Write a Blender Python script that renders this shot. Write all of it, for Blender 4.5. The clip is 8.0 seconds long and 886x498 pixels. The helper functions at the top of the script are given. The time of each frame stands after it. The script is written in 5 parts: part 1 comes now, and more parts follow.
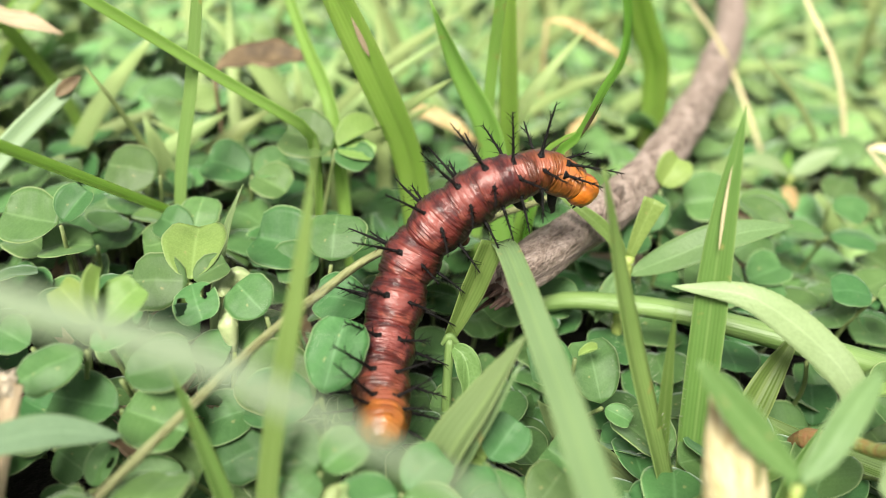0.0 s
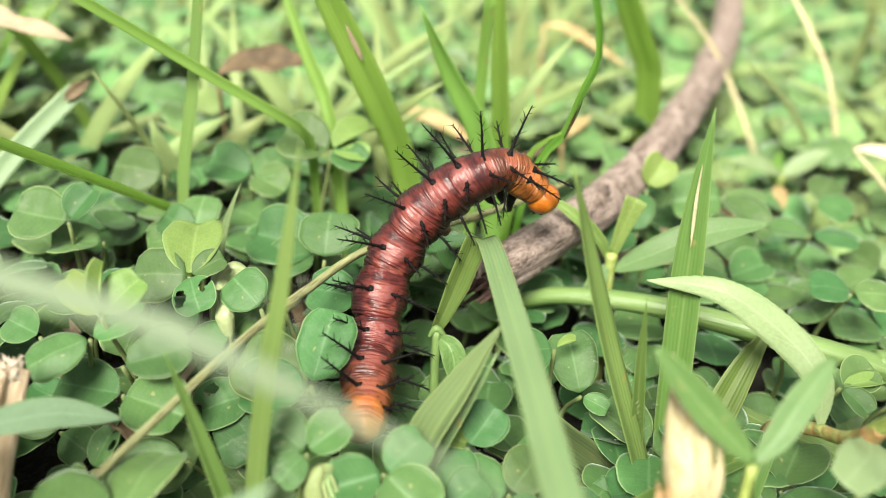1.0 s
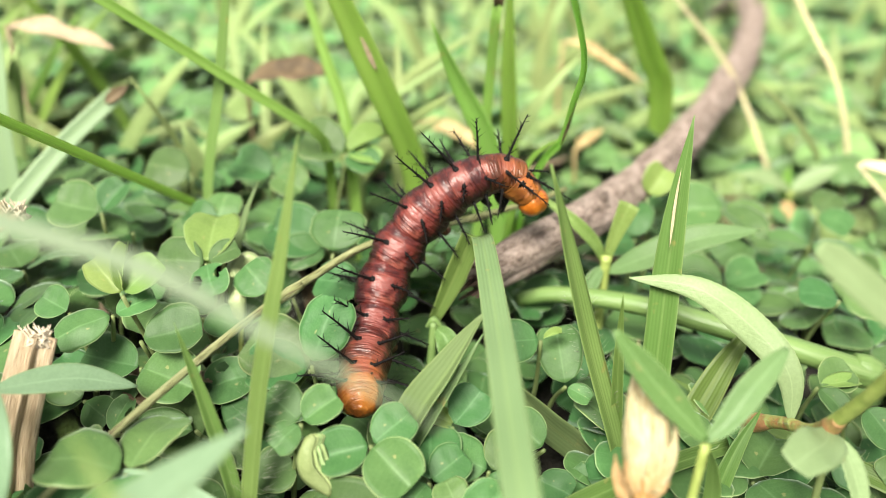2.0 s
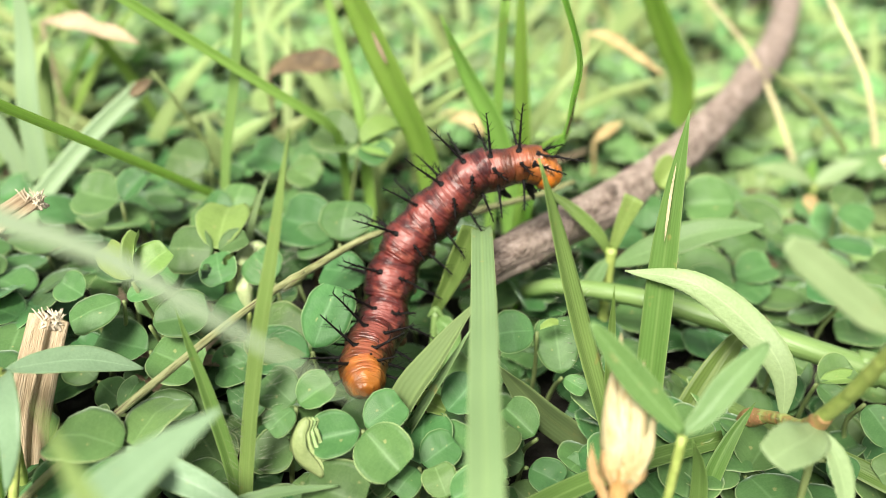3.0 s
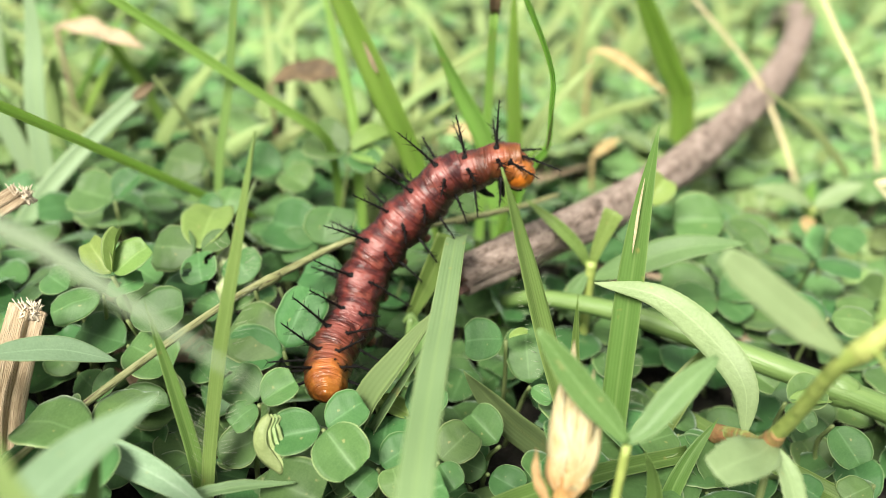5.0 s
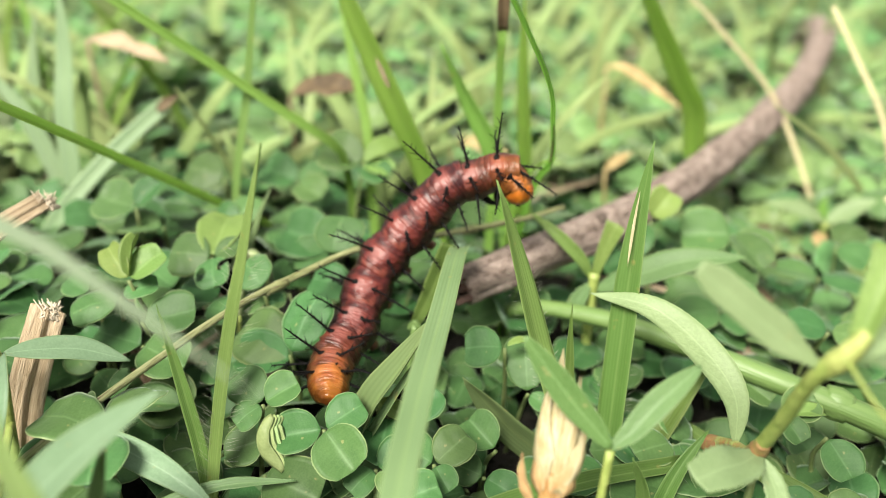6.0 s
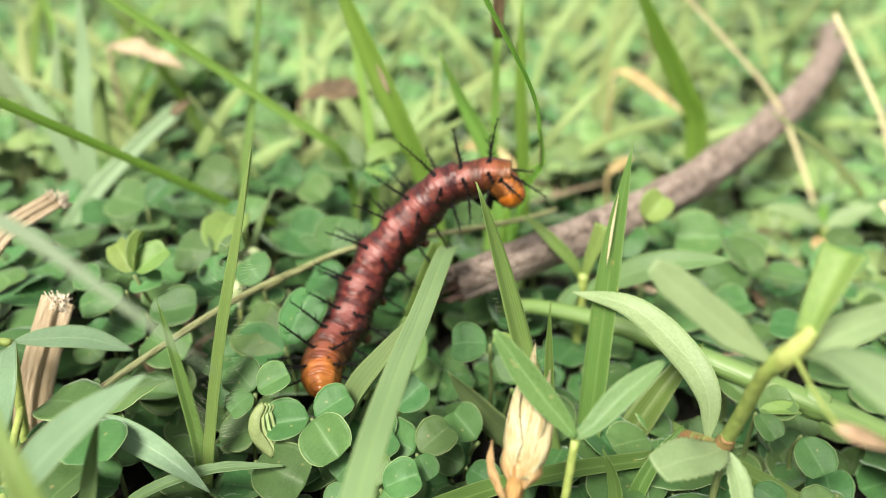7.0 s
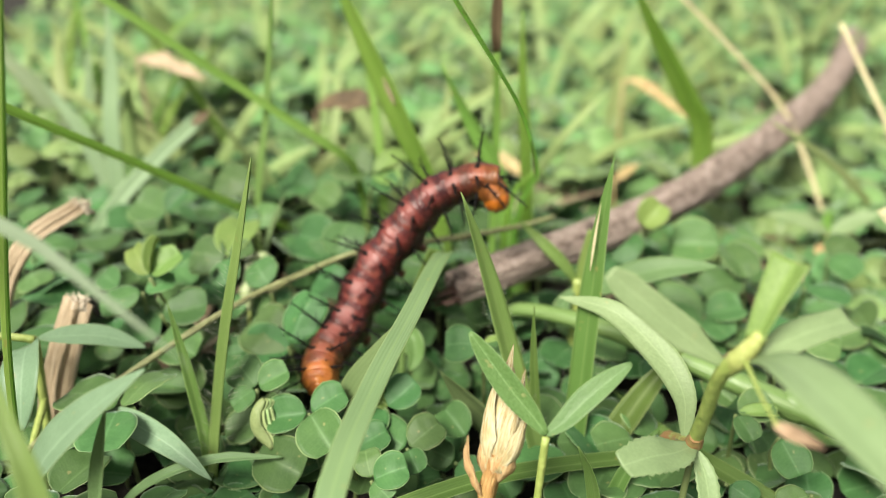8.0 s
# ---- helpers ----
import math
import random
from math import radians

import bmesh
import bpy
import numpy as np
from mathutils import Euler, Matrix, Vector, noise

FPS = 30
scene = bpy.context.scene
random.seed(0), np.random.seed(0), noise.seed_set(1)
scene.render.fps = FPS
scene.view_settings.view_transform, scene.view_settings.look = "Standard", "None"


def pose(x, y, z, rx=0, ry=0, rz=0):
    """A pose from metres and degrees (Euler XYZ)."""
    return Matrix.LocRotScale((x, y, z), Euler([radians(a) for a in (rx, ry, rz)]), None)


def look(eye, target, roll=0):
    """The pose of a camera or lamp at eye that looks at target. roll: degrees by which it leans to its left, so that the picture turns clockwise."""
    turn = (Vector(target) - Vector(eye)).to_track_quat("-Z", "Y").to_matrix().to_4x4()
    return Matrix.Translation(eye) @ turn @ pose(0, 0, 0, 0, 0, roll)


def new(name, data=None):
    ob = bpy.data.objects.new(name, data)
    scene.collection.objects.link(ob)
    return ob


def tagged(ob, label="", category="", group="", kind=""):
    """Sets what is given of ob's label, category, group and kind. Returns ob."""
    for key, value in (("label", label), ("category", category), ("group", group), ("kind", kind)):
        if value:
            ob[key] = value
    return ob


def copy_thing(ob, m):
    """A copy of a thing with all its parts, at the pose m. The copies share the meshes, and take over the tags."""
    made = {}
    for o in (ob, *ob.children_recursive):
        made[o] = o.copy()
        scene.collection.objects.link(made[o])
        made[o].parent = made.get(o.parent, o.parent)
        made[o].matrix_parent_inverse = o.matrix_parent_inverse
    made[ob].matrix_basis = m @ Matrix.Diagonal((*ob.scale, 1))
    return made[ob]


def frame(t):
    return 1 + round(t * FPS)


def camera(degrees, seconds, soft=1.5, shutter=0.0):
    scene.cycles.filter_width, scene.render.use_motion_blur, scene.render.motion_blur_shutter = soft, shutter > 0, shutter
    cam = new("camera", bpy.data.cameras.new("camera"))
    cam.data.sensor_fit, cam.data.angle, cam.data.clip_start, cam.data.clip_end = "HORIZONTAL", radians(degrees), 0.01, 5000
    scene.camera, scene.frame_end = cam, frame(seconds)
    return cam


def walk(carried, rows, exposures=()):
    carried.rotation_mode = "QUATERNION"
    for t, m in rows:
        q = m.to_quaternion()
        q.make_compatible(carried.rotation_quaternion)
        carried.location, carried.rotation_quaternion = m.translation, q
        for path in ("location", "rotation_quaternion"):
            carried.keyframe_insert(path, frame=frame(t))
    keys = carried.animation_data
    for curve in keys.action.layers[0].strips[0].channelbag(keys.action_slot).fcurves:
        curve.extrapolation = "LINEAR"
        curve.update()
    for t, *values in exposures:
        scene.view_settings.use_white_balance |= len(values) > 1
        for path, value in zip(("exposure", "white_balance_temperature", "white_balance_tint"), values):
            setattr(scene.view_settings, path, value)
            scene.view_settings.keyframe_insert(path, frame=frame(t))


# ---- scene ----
CM = 0.01                     # everything below is laid out in centimetres
cam = camera(57.8, 8.0, soft=0.8)
cam.data.dof.use_dof = True
cam.data.dof.focus_distance = 7.4 * CM
cam.data.dof.aperture_fstop = 17.5
PATH = [
    (0.0, 0.000, 0.000, 5.600, 62.00, -4.00, 0.00),
    (0.5, 0.104, -0.087, 5.614, 61.90, -3.89, 0.19),
    (1.0, 0.253, -0.333, 5.727, 62.10, -3.59, 0.92),
    (1.5, 0.492, -0.667, 5.830, 63.04, -3.56, 2.34),
    (2.0, 0.713, -0.892, 5.796, 63.24, -3.55, 4.28),
    (3.5, 1.365, -0.988, 5.977, 62.04, -2.53, 8.48),
    (4.0, 1.473, -0.976, 6.001, 62.83, -3.19, 8.93),
    (4.5, 1.616, -1.008, 5.903, 63.04, -3.30, 9.56),
    (6.0, 2.102, -1.214, 6.031, 63.98, -3.03, 12.70),
    (6.5, 2.300, -1.379, 6.115, 63.82, -2.72, 14.15),
    (7.0, 2.597, -1.433, 6.154, 64.17, -2.60, 14.88),
    (7.5, 2.938, -1.569, 6.408, 64.10, -1.69, 16.31),
    (8.0, 3.164, -1.668, 6.406, 64.21, -1.67, 17.51),
]
EXPOSURE = 1.19
walk(cam, [(t, pose(x * CM, y * CM, z * CM, rx, ry, rz)) for t, x, y, z, rx, ry, rz in PATH],
     [(t, EXPOSURE + e) for t, e in ((0.0, 0.0), (1.5, 0.09), (4.0, 0.05), (6.5, -0.14), (7.5, -0.12), (8.0, -0.26))])

# ---- light: a bright overcast sky ----
world = bpy.data.worlds.new("overcast_sky")
scene.world = world
world.use_nodes = True
wn = world.node_tree
sky = wn.nodes.new("ShaderNodeTexSky")
sky.sky_type, sky.sun_disc = "NISHITA", False
sky.sun_elevation, sky.sun_rotation = radians(49), radians(201)
sky.air_density, sky.dust_density, sky.ozone_density = 1.0, 4.0, 1.0
haze = wn.nodes.new("ShaderNodeMixRGB")      # cloud cover greys the sky
haze.inputs[0].default_value = 0.65
haze.inputs[2].default_value = (9.6, 9.3, 8.4, 1)
wn.links.new(sky.outputs[0], haze.inputs[1])
wn.links.new(haze.outputs[0], wn.nodes["Background"].inputs[0])
wn.nodes["Background"].inputs[1].default_value = 0.05
sun = new("sun", bpy.data.lights.new("sun", "SUN"))
sun.data.energy, sun.data.angle, sun.data.color = 4.5, radians(24), (1.0, 0.945, 0.83)
sun.matrix_world = look((-0.3, -0.8, 1.0), (0.0, 0.0, 0.0))


# ---- mesh tools ----
def V(p):
    return Vector(p)


def spline(ctrl, n):
    """n + 1 even samples of a smooth curve through the control points."""
    p = [V(c) for c in ctrl]
    p = [2 * p[0] - p[1]] + p + [2 * p[-1] - p[-2]]
    fine = []
    for i in range(1, len(p) - 2):
        for k in range(24):
            u = k / 24
            a, b, c, d = p[i - 1], p[i], p[i + 1], p[i + 2]
            fine.append(0.5 * (2 * b + (c - a) * u + (2 * a - 5 * b + 4 * c - d) * u * u + (3 * b - a - 3 * c + d) * u ** 3))
    fine.append(p[-2])
    run = [0.0]
    for a, b in zip(fine, fine[1:]):
        run.append(run[-1] + (b - a).length)
    out, j = [], 0
    for k in range(n + 1):
        want = run[-1] * k / n
        while j < len(run) - 2 and run[j + 1] < want:
            j += 1
        f = (want - run[j]) / max(run[j + 1] - run[j], 1e-9)
        out.append(fine[j].lerp(fine[j + 1], min(max(f, 0), 1)))
    return out, run[-1]


def tangents(pts):
    n = len(pts)
    return [(pts[min(i + 1, n - 1)] - pts[max(i - 1, 0)]).normalized() for i in range(n)]


def grass_profile(s):
    return (0.72 + 0.28 * min(s / 0.25, 1)) * (1 if s < 0.5 else max(1 - ((s - 0.5) / 0.5) ** 2.1, 0.015))


def cut_profile(s):
    return (0.75 + 0.25 * min(s / 0.3, 1)) * (1 - 0.18 * s)


def lance_profile(s):
    return max(math.sin(math.pi * min(s, 1) ** 0.85) ** 0.8, 0.05)


def oval_profile(s):
    return max(math.sin(math.pi * (0.03 + 0.955 * s)) ** 0.62, 0.05)


def ribbon(ctrl, width, face, profile=grass_profile, fold=0.22, n=16, thick=0.012, teeth=0.0, rumple=0.0, seed=0, cols=7):
    """A leaf blade along a curve: a folded sheet of two skins. Gives vertices, faces and their UVs (across, along in cm)."""
    pts, length = spline(ctrl, n)
    tan = tangents(pts)
    half = cols // 2
    verts, uv = [], []
    for layer in (0, 1):
        for i, (p, t) in enumerate(zip(pts, tan)):
            s = i / n
            side = t.cross(V(face)).normalized()
            up = side.cross(t).normalized()
            w = 0.5 * width * profile(s)
            if rumple:
                w *= 1 + rumple * noise.noise((seed * 3.1, s * 5, 0.5))
            for j in range(-half, half + 1):
                a = j / half
                edge = 1 + (teeth * (1 if i % 2 else -1) if abs(j) == half else 0)
                lift = fold * w * (abs(a) ** 1.2) * 1.6 + rumple * w * 0.6 * noise.noise((s * 7 + seed, a * 1.3, 2.0))
                q = p + side * (w * a * edge) + up * (lift - layer * thick * (1.4 - 0.9 * abs(a)))
                verts.append(q)
                uv.append((0.5 + 0.5 * a, s * length))
    row = cols
    base = (n + 1) * row
    faces = []
    for i in range(n):
        for j in range(row - 1):
            a = i * row + j
            faces.append((a, a + 1, a + 1 + row, a + row))
            faces.append((base + a, base + a + row, base + a + row + 1, base + a + 1))
        for j in (0, row - 1):
            a, b = i * row + j, (i + 1) * row + j
            faces.append((a, b, base + b, base + a) if j == 0 else (b, a, base + a, base + b))
    for i in (0, n):
        for j in range(row - 1):
            a = i * row + j
            faces.append((a + 1, a, base + a, base + a + 1) if i == 0 else (a, a + 1, base + a + 1, base + a))
    return verts, faces, uv


def tube(ctrl, radii, sides=8, n=16, bump=0.0, seed=0, flat=1.0, grain=3.0):
    """A closed stem along a curve, with radii given at even steps."""
    pts, length = spline(ctrl, n)
    tan = tangents(pts)
    ref = V((0.13, 0.2, 1)) if abs(tan[0].z) < 0.9 else V((1, 0.1, 0))
    verts, uv, faces = [], [], []
    for i, (p, t) in enumerate(zip(pts, tan)):
        s = i / n * (len(radii) - 1)
        k = min(int(s), len(radii) - 2)
        r = radii[k] + (radii[k + 1] - radii[k]) * (s - k)
        a = t.cross(ref).normalized()
        b = a.cross(t).normalized()
        ref = b
        for j in range(sides):
            h = 2 * math.pi * j / sides
            q = r * (1 + bump * noise.noise((math.cos(h) * 1.7 + seed, math.sin(h) * 1.7, i / n * length * grain)))
            verts.append(p + a * math.cos(h) * q + b * math.sin(h) * q * flat)
            uv.append((j / sides, i / n * length))
    for i in range(n):
        for j in range(sides):
            a, b = i * sides + j, i * sides + (j + 1) % sides
            faces.append((a, b, b + sides, a + sides))
    faces.append(tuple(range(sides - 1, -1, -1)))
    faces.append(tuple(n * sides + j for j in range(sides)))
    return verts, faces, uv


def merge(*meshes):
    verts, faces, uv = [], [], []
    for v, f, u in meshes:
        k = len(verts)
        verts += v
        uv += u
        faces += [tuple(i + k for i in face) for face in f]
    return verts, faces, uv


def mesh_of(name, data, material, origin=(0, 0, 0), smooth=True):
    verts, faces, uv = data
    me = bpy.data.meshes.new(name)
    o = V(origin)
    me.from_pydata([(V(v) - o) * CM for v in verts], [], faces)
    if uv:
        layer = me.uv_layers.new(name="uv")
        flat = np.array(uv, dtype=np.float32)
        loops = np.empty(len(me.loops), dtype=np.int32)
        me.loops.foreach_get("vertex_index", loops)
        layer.data.foreach_set("uv", flat[loops].ravel())
    me.polygons.foreach_set("use_smooth", [smooth] * len(me.polygons))
    me.materials.append(material)
    me.update()
    return me


def thing(name, base, label, category, group="", kind=""):
    ob = new(name)
    ob.empty_display_size = 0.002
    ob.location = V(base) * CM
    return tagged(ob, label, category, group, kind)


def part(name, data, material, parent, label="", origin=None, smooth=True):
    """One mesh under a thing; the data lie in world centimetres, and so do the parents' places."""
    o = origin if origin is not None else parent.location / CM
    ob = new(name, mesh_of(name, data, material, o, smooth))
    ob.parent = parent
    return tagged(ob, label) if label else ob


# ---- materials ----
def material(name):
    m = bpy.data.materials.new(name)
    m.use_nodes = True
    nt = m.node_tree
    return m, nt, nt.nodes["Principled BSDF"], nt.nodes["Material Output"]


def maths(nt, op, a, b=0.0, c=None):
    n = nt.nodes.new("ShaderNodeMath")
    n.operation = op
    for i, v in enumerate((a, b) if c is None else (a, b, c)):
        if isinstance(v, (int, float)):
            n.inputs[i].default_value = v
        else:
            nt.links.new(v, n.inputs[i])
    return n.outputs[0]


def mix(nt, fac, a, b, blend="MIX"):
    n = nt.nodes.new("ShaderNodeMixRGB")
    n.blend_type = blend
    for i, v in enumerate((fac, a, b)):
        if isinstance(v, (int, float)):
            n.inputs[i].default_value = v
        elif isinstance(v, tuple):
            n.inputs[i].default_value = (*v, 1)
        else:
            nt.links.new(v, n.inputs[i])
    return n.outputs[0]


def ramp(nt, fac, stops):
    n = nt.nodes.new("ShaderNodeValToRGB")
    while len(n.color_ramp.elements) < len(stops):
        n.color_ramp.elements.new(0.5)
    for e, (at, c) in zip(n.color_ramp.elements, stops):
        e.position, e.color = at, (*c, 1) if isinstance(c, tuple) else (c, c, c, 1)
    nt.links.new(fac, n.inputs[0])
    return n.outputs[0]


def grain(nt, scale, detail=3.0, where=None, stretch=None):
    """Noise in object space; scale counts per centimetre."""
    tc = nt.nodes.new("ShaderNodeTexCoord")
    out = where or tc.outputs["Object"]
    mp = nt.nodes.new("ShaderNodeMapping")
    k = scale if where else scale / CM
    mp.inputs["Scale"].default_value = stretch and tuple(k * q for q in stretch) or (k, k, k)
    nt.links.new(out, mp.inputs[0])
    n = nt.nodes.new("ShaderNodeTexNoise")
    n.inputs["Scale"].default_value, n.inputs["Detail"].default_value = 1.0, detail
    nt.links.new(mp.outputs[0], n.inputs["Vector"])
    return n.outputs["Fac"]


def across_along(nt):
    u = nt.nodes.new("ShaderNodeUVMap")
    u.uv_map = "uv"
    s = nt.nodes.new("ShaderNodeSeparateXYZ")
    nt.links.new(u.outputs[0], s.inputs[0])
    return u.outputs[0], s.outputs[0], s.outputs[1]


def bumped(nt, bsdf, height, strength, depth):
    b = nt.nodes.new("ShaderNodeBump")
    b.inputs["Strength"].default_value, b.inputs["Distance"].default_value = strength, depth * CM
    nt.links.new(height, b.inputs["Height"])
    nt.links.new(b.outputs[0], bsdf.inputs["Normal"])
    return b.outputs[0]


def lucent(nt, bsdf, out, colour, normal, share):
    """Lets some of the light through, as a leaf does."""
    t = nt.nodes.new("ShaderNodeBsdfTranslucent")
    thin = nt.nodes.new("ShaderNodeGamma")       # two skins: each tints half
    thin.inputs[1].default_value = 0.5
    nt.links.new(colour, thin.inputs[0])
    nt.links.new(thin.outputs[0], t.inputs[0])
    if normal:
        nt.links.new(normal, t.inputs["Normal"])
    m = nt.nodes.new("ShaderNodeMixShader")
    m.inputs[0].default_value = share
    nt.links.new(bsdf.outputs[0], m.inputs[1])
    nt.links.new(t.outputs[0], m.inputs[2])
    nt.links.new(m.outputs[0], out.inputs[0])


def chance(nt, per_island=False):
    if per_island:
        return nt.nodes.new("ShaderNodeNewGeometry").outputs["Random Per Island"]
    return nt.nodes.new("ShaderNodeObjectInfo").outputs["Random"]


def grass_material(name, dark, light, stripes=9.0, rough=0.42, share=0.18, per_island=False, spots=0.5):
    m, nt, bsdf, out = material(name)
    _, u, v = across_along(nt)
    vein = maths(nt, "SINE", maths(nt, "MULTIPLY", u, stripes * 6.283))
    vein01 = maths(nt, "MULTIPLY_ADD", vein, 0.5, 0.5)
    fade = grain(nt, 1.2, 4)
    fine = grain(nt, 14, 3)
    c = mix(nt, fade, dark, light)
    c = mix(nt, maths(nt, "MULTIPLY", vein01, 0.16), c, tuple(min(1, q * 1.4) for q in light))
    rib = maths(nt, "SUBTRACT", 1.0, maths(nt, "MULTIPLY", maths(nt, "ABSOLUTE", maths(nt, "SUBTRACT", u, 0.5)), 14.0))
    rib = maths(nt, "MAXIMUM", rib, 0.0)
    c = mix(nt, maths(nt, "MULTIPLY", rib, 0.2), c, (0.28, 0.38, 0.13))
    rim = maths(nt, "MAXIMUM", maths(nt, "MULTIPLY_ADD", maths(nt, "ABSOLUTE", maths(nt, "SUBTRACT", u, 0.5)), 16.0, -7.1), 0.0)
    c = mix(nt, maths(nt, "MULTIPLY", rim, 0.55), c, (0.3, 0.38, 0.15))
    spot = ramp(nt, grain(nt, 5.5, 2), [(0.0, 0.0), (0.69, 0.0), (0.76, 1.0), (1.0, 1.0)])
    c = mix(nt, maths(nt, "MULTIPLY", spot, spots), c, (0.3, 0.24, 0.08))
    hue = nt.nodes.new("ShaderNodeHueSaturation")
    r = chance(nt, per_island)
    nt.links.new(maths(nt, "MULTIPLY_ADD", r, 0.035, 0.484), hue.inputs["Hue"])
    nt.links.new(maths(nt, "MULTIPLY_ADD", r, 0.3, 0.85), hue.inputs["Value"])
    nt.links.new(c, hue.inputs["Color"])
    nt.links.new(hue.outputs[0], bsdf.inputs["Base Color"])
    bsdf.inputs["Roughness"].default_value = rough
    bsdf.inputs["Specular IOR Level"].default_value = 0.18
    nb = bumped(nt, bsdf, maths(nt, "ADD", vein01, maths(nt, "MULTIPLY", fine, 0.8)), 0.22, 0.01)
    lucent(nt, bsdf, out, mix(nt, 1.0, hue.outputs[0], (0.72, 1.0, 0.5), "MULTIPLY"), nb, share)
    return m


def leaf_material(name, dark, light, per_island=False, veins=9.0, rough=0.44, share=0.1, midrib=0.3, side_vein=0.1, vary=1.0, relief=0.45, dots=0.22, sheen=0.0):
    """Broad leaves: pale midrib, faint side veins, a lighter rim. UV runs 0 to 1 across."""
    m, nt, bsdf, out = material(name)
    _, u, v = across_along(nt)
    off = maths(nt, "ABSOLUTE", maths(nt, "SUBTRACT", u, 0.5))
    mid = maths(nt, "MAXIMUM", maths(nt, "SUBTRACT", 1.0, maths(nt, "MULTIPLY", off, 26.0)), 0.0)
    slant = maths(nt, "SUBTRACT", maths(nt, "MULTIPLY", v, veins), maths(nt, "MULTIPLY", off, 3.2))
    line = maths(nt, "POWER", maths(nt, "MULTIPLY_ADD", maths(nt, "SINE", maths(nt, "MULTIPLY", slant, 6.283)), 0.5, 0.5), 9.0)
    blotch = grain(nt, 3.0, 4)
    c = mix(nt, blotch, dark, light)
    c = mix(nt, maths(nt, "MULTIPLY", line, side_vein), c, tuple(min(1, q * 1.35 + 0.02) for q in light))
    c = mix(nt, maths(nt, "MULTIPLY", mid, midrib), c, tuple(min(1, q * 1.5 + 0.05) for q in light))
    fine = grain(nt, 34, 3)
    pores = ramp(nt, fine, [(0.0, 0.0), (0.42, 0.0), (0.6, 1.0), (1.0, 1.0)])
    c = mix(nt, maths(nt, "MULTIPLY", pores, dots), c, tuple(min(1, q * 1.3 + 0.015) for q in light))
    rim = maths(nt, "MINIMUM", maths(nt, "MAXIMUM", maths(nt, "MULTIPLY_ADD", off, 36.0, -16.9), 0.0), 1.0)
    c = mix(nt, maths(nt, "MULTIPLY", rim, 0.6), c, (0.32, 0.42, 0.2))
    speck = ramp(nt, grain(nt, 7.0, 2), [(0.0, 0.0), (0.7, 0.0), (0.75, 1.0), (1.0, 1.0)])
    c = mix(nt, maths(nt, "MULTIPLY", speck, 0.35), c, (0.34, 0.3, 0.13))
    r = chance(nt, per_island)
    hue = nt.nodes.new("ShaderNodeHueSaturation")
    nt.links.new(maths(nt, "MULTIPLY_ADD", r, -0.055 * vary, 0.5 + 0.022 * vary), hue.inputs["Hue"])
    shade = maths(nt, "FRACT", maths(nt, "MULTIPLY", r, 7.31))
    nt.links.new(maths(nt, "MULTIPLY_ADD", shade, 0.45 * vary, 1 - 0.22 * vary), hue.inputs["Value"])
    nt.links.new(c, hue.inputs["Color"])
    nt.links.new(hue.outputs[0], bsdf.inputs["Base Color"])
    bsdf.inputs["Roughness"].default_value = rough
    bsdf.inputs["Specular IOR Level"].default_value = 0.22
    bsdf.inputs["Sheen Weight"].default_value, bsdf.inputs["Sheen Roughness"].default_value = sheen, 0.35
    bsdf.inputs["Sheen Tint"].default_value = (0.8, 1.0, 0.86, 1)
    height = maths(nt, "ADD", maths(nt, "MULTIPLY", line, -0.12), maths(nt, "MULTIPLY", fine, 0.9))
    nb = bumped(nt, bsdf, height, relief, 0.012)
    lucent(nt, bsdf, out, mix(nt, 1.0, hue.outputs[0], (1.0, 0.97, 0.5), "MULTIPLY"), nb, share)
    return m


def dry_material(name, stops, stretch=(1, 1, 1), scale=4.0, rough=0.75, bump=0.02, along=False):
    m, nt, bsdf, out = material(name)
    uv, u, v = across_along(nt)
    f = grain(nt, scale, 5, uv if along else None, stretch)
    fine = grain(nt, scale * 4, 3, uv if along else None, stretch)
    c = ramp(nt, maths(nt, "MULTIPLY_ADD", fine, 0.35, maths(nt, "MULTIPLY", f, 0.65)), stops)
    nt.links.new(c, bsdf.inputs["Base Color"])
    bsdf.inputs["Roughness"].default_value = rough
    bumped(nt, bsdf, maths(nt, "ADD", f, fine), 0.9, bump)
    return m


GRASS = grass_material("grass_green", (0.125, 0.2, 0.052), (0.2, 0.29, 0.088), share=0.35)
GRASS_PALE = grass_material("grass_pale", (0.105, 0.172, 0.072), (0.168, 0.245, 0.112), stripes=7, rough=0.38)
# translucent green, its colour also brightened for blades the sun barely strikes
GRASS_LIT = grass_material("grass_lit_translucent", (0.3, 0.46, 0.1), (0.42, 0.56, 0.17), share=0.8)
# bluish green of broad blades, with the far left's pale haze in the colour
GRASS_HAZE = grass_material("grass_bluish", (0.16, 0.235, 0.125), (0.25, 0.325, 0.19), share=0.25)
GRASS_MID = grass_material("grass_mid", (0.072, 0.138, 0.028), (0.122, 0.202, 0.054), share=0.25)
# lighter copy of the green: painted light for blades turned from the sun
GRASS_BRIGHT = grass_material("grass_bright", (0.155, 0.27, 0.048), (0.24, 0.37, 0.09), share=0.45)
GRASS_VEIL = grass_material("grass_whitish", (0.13, 0.17, 0.105), (0.19, 0.23, 0.155), stripes=7, share=0.2)
GRASS_DULL = grass_material("grass_dull", (0.095, 0.15, 0.055), (0.15, 0.2, 0.085), share=0.2)
STEM_PALE = dry_material("pale_stem", [(0.3, (0.1, 0.18, 0.045)), (0.5, (0.13, 0.215, 0.062)), (0.75, (0.17, 0.25, 0.085))], (9, 0.5, 1), 1.0, 0.45, 0.008, True)
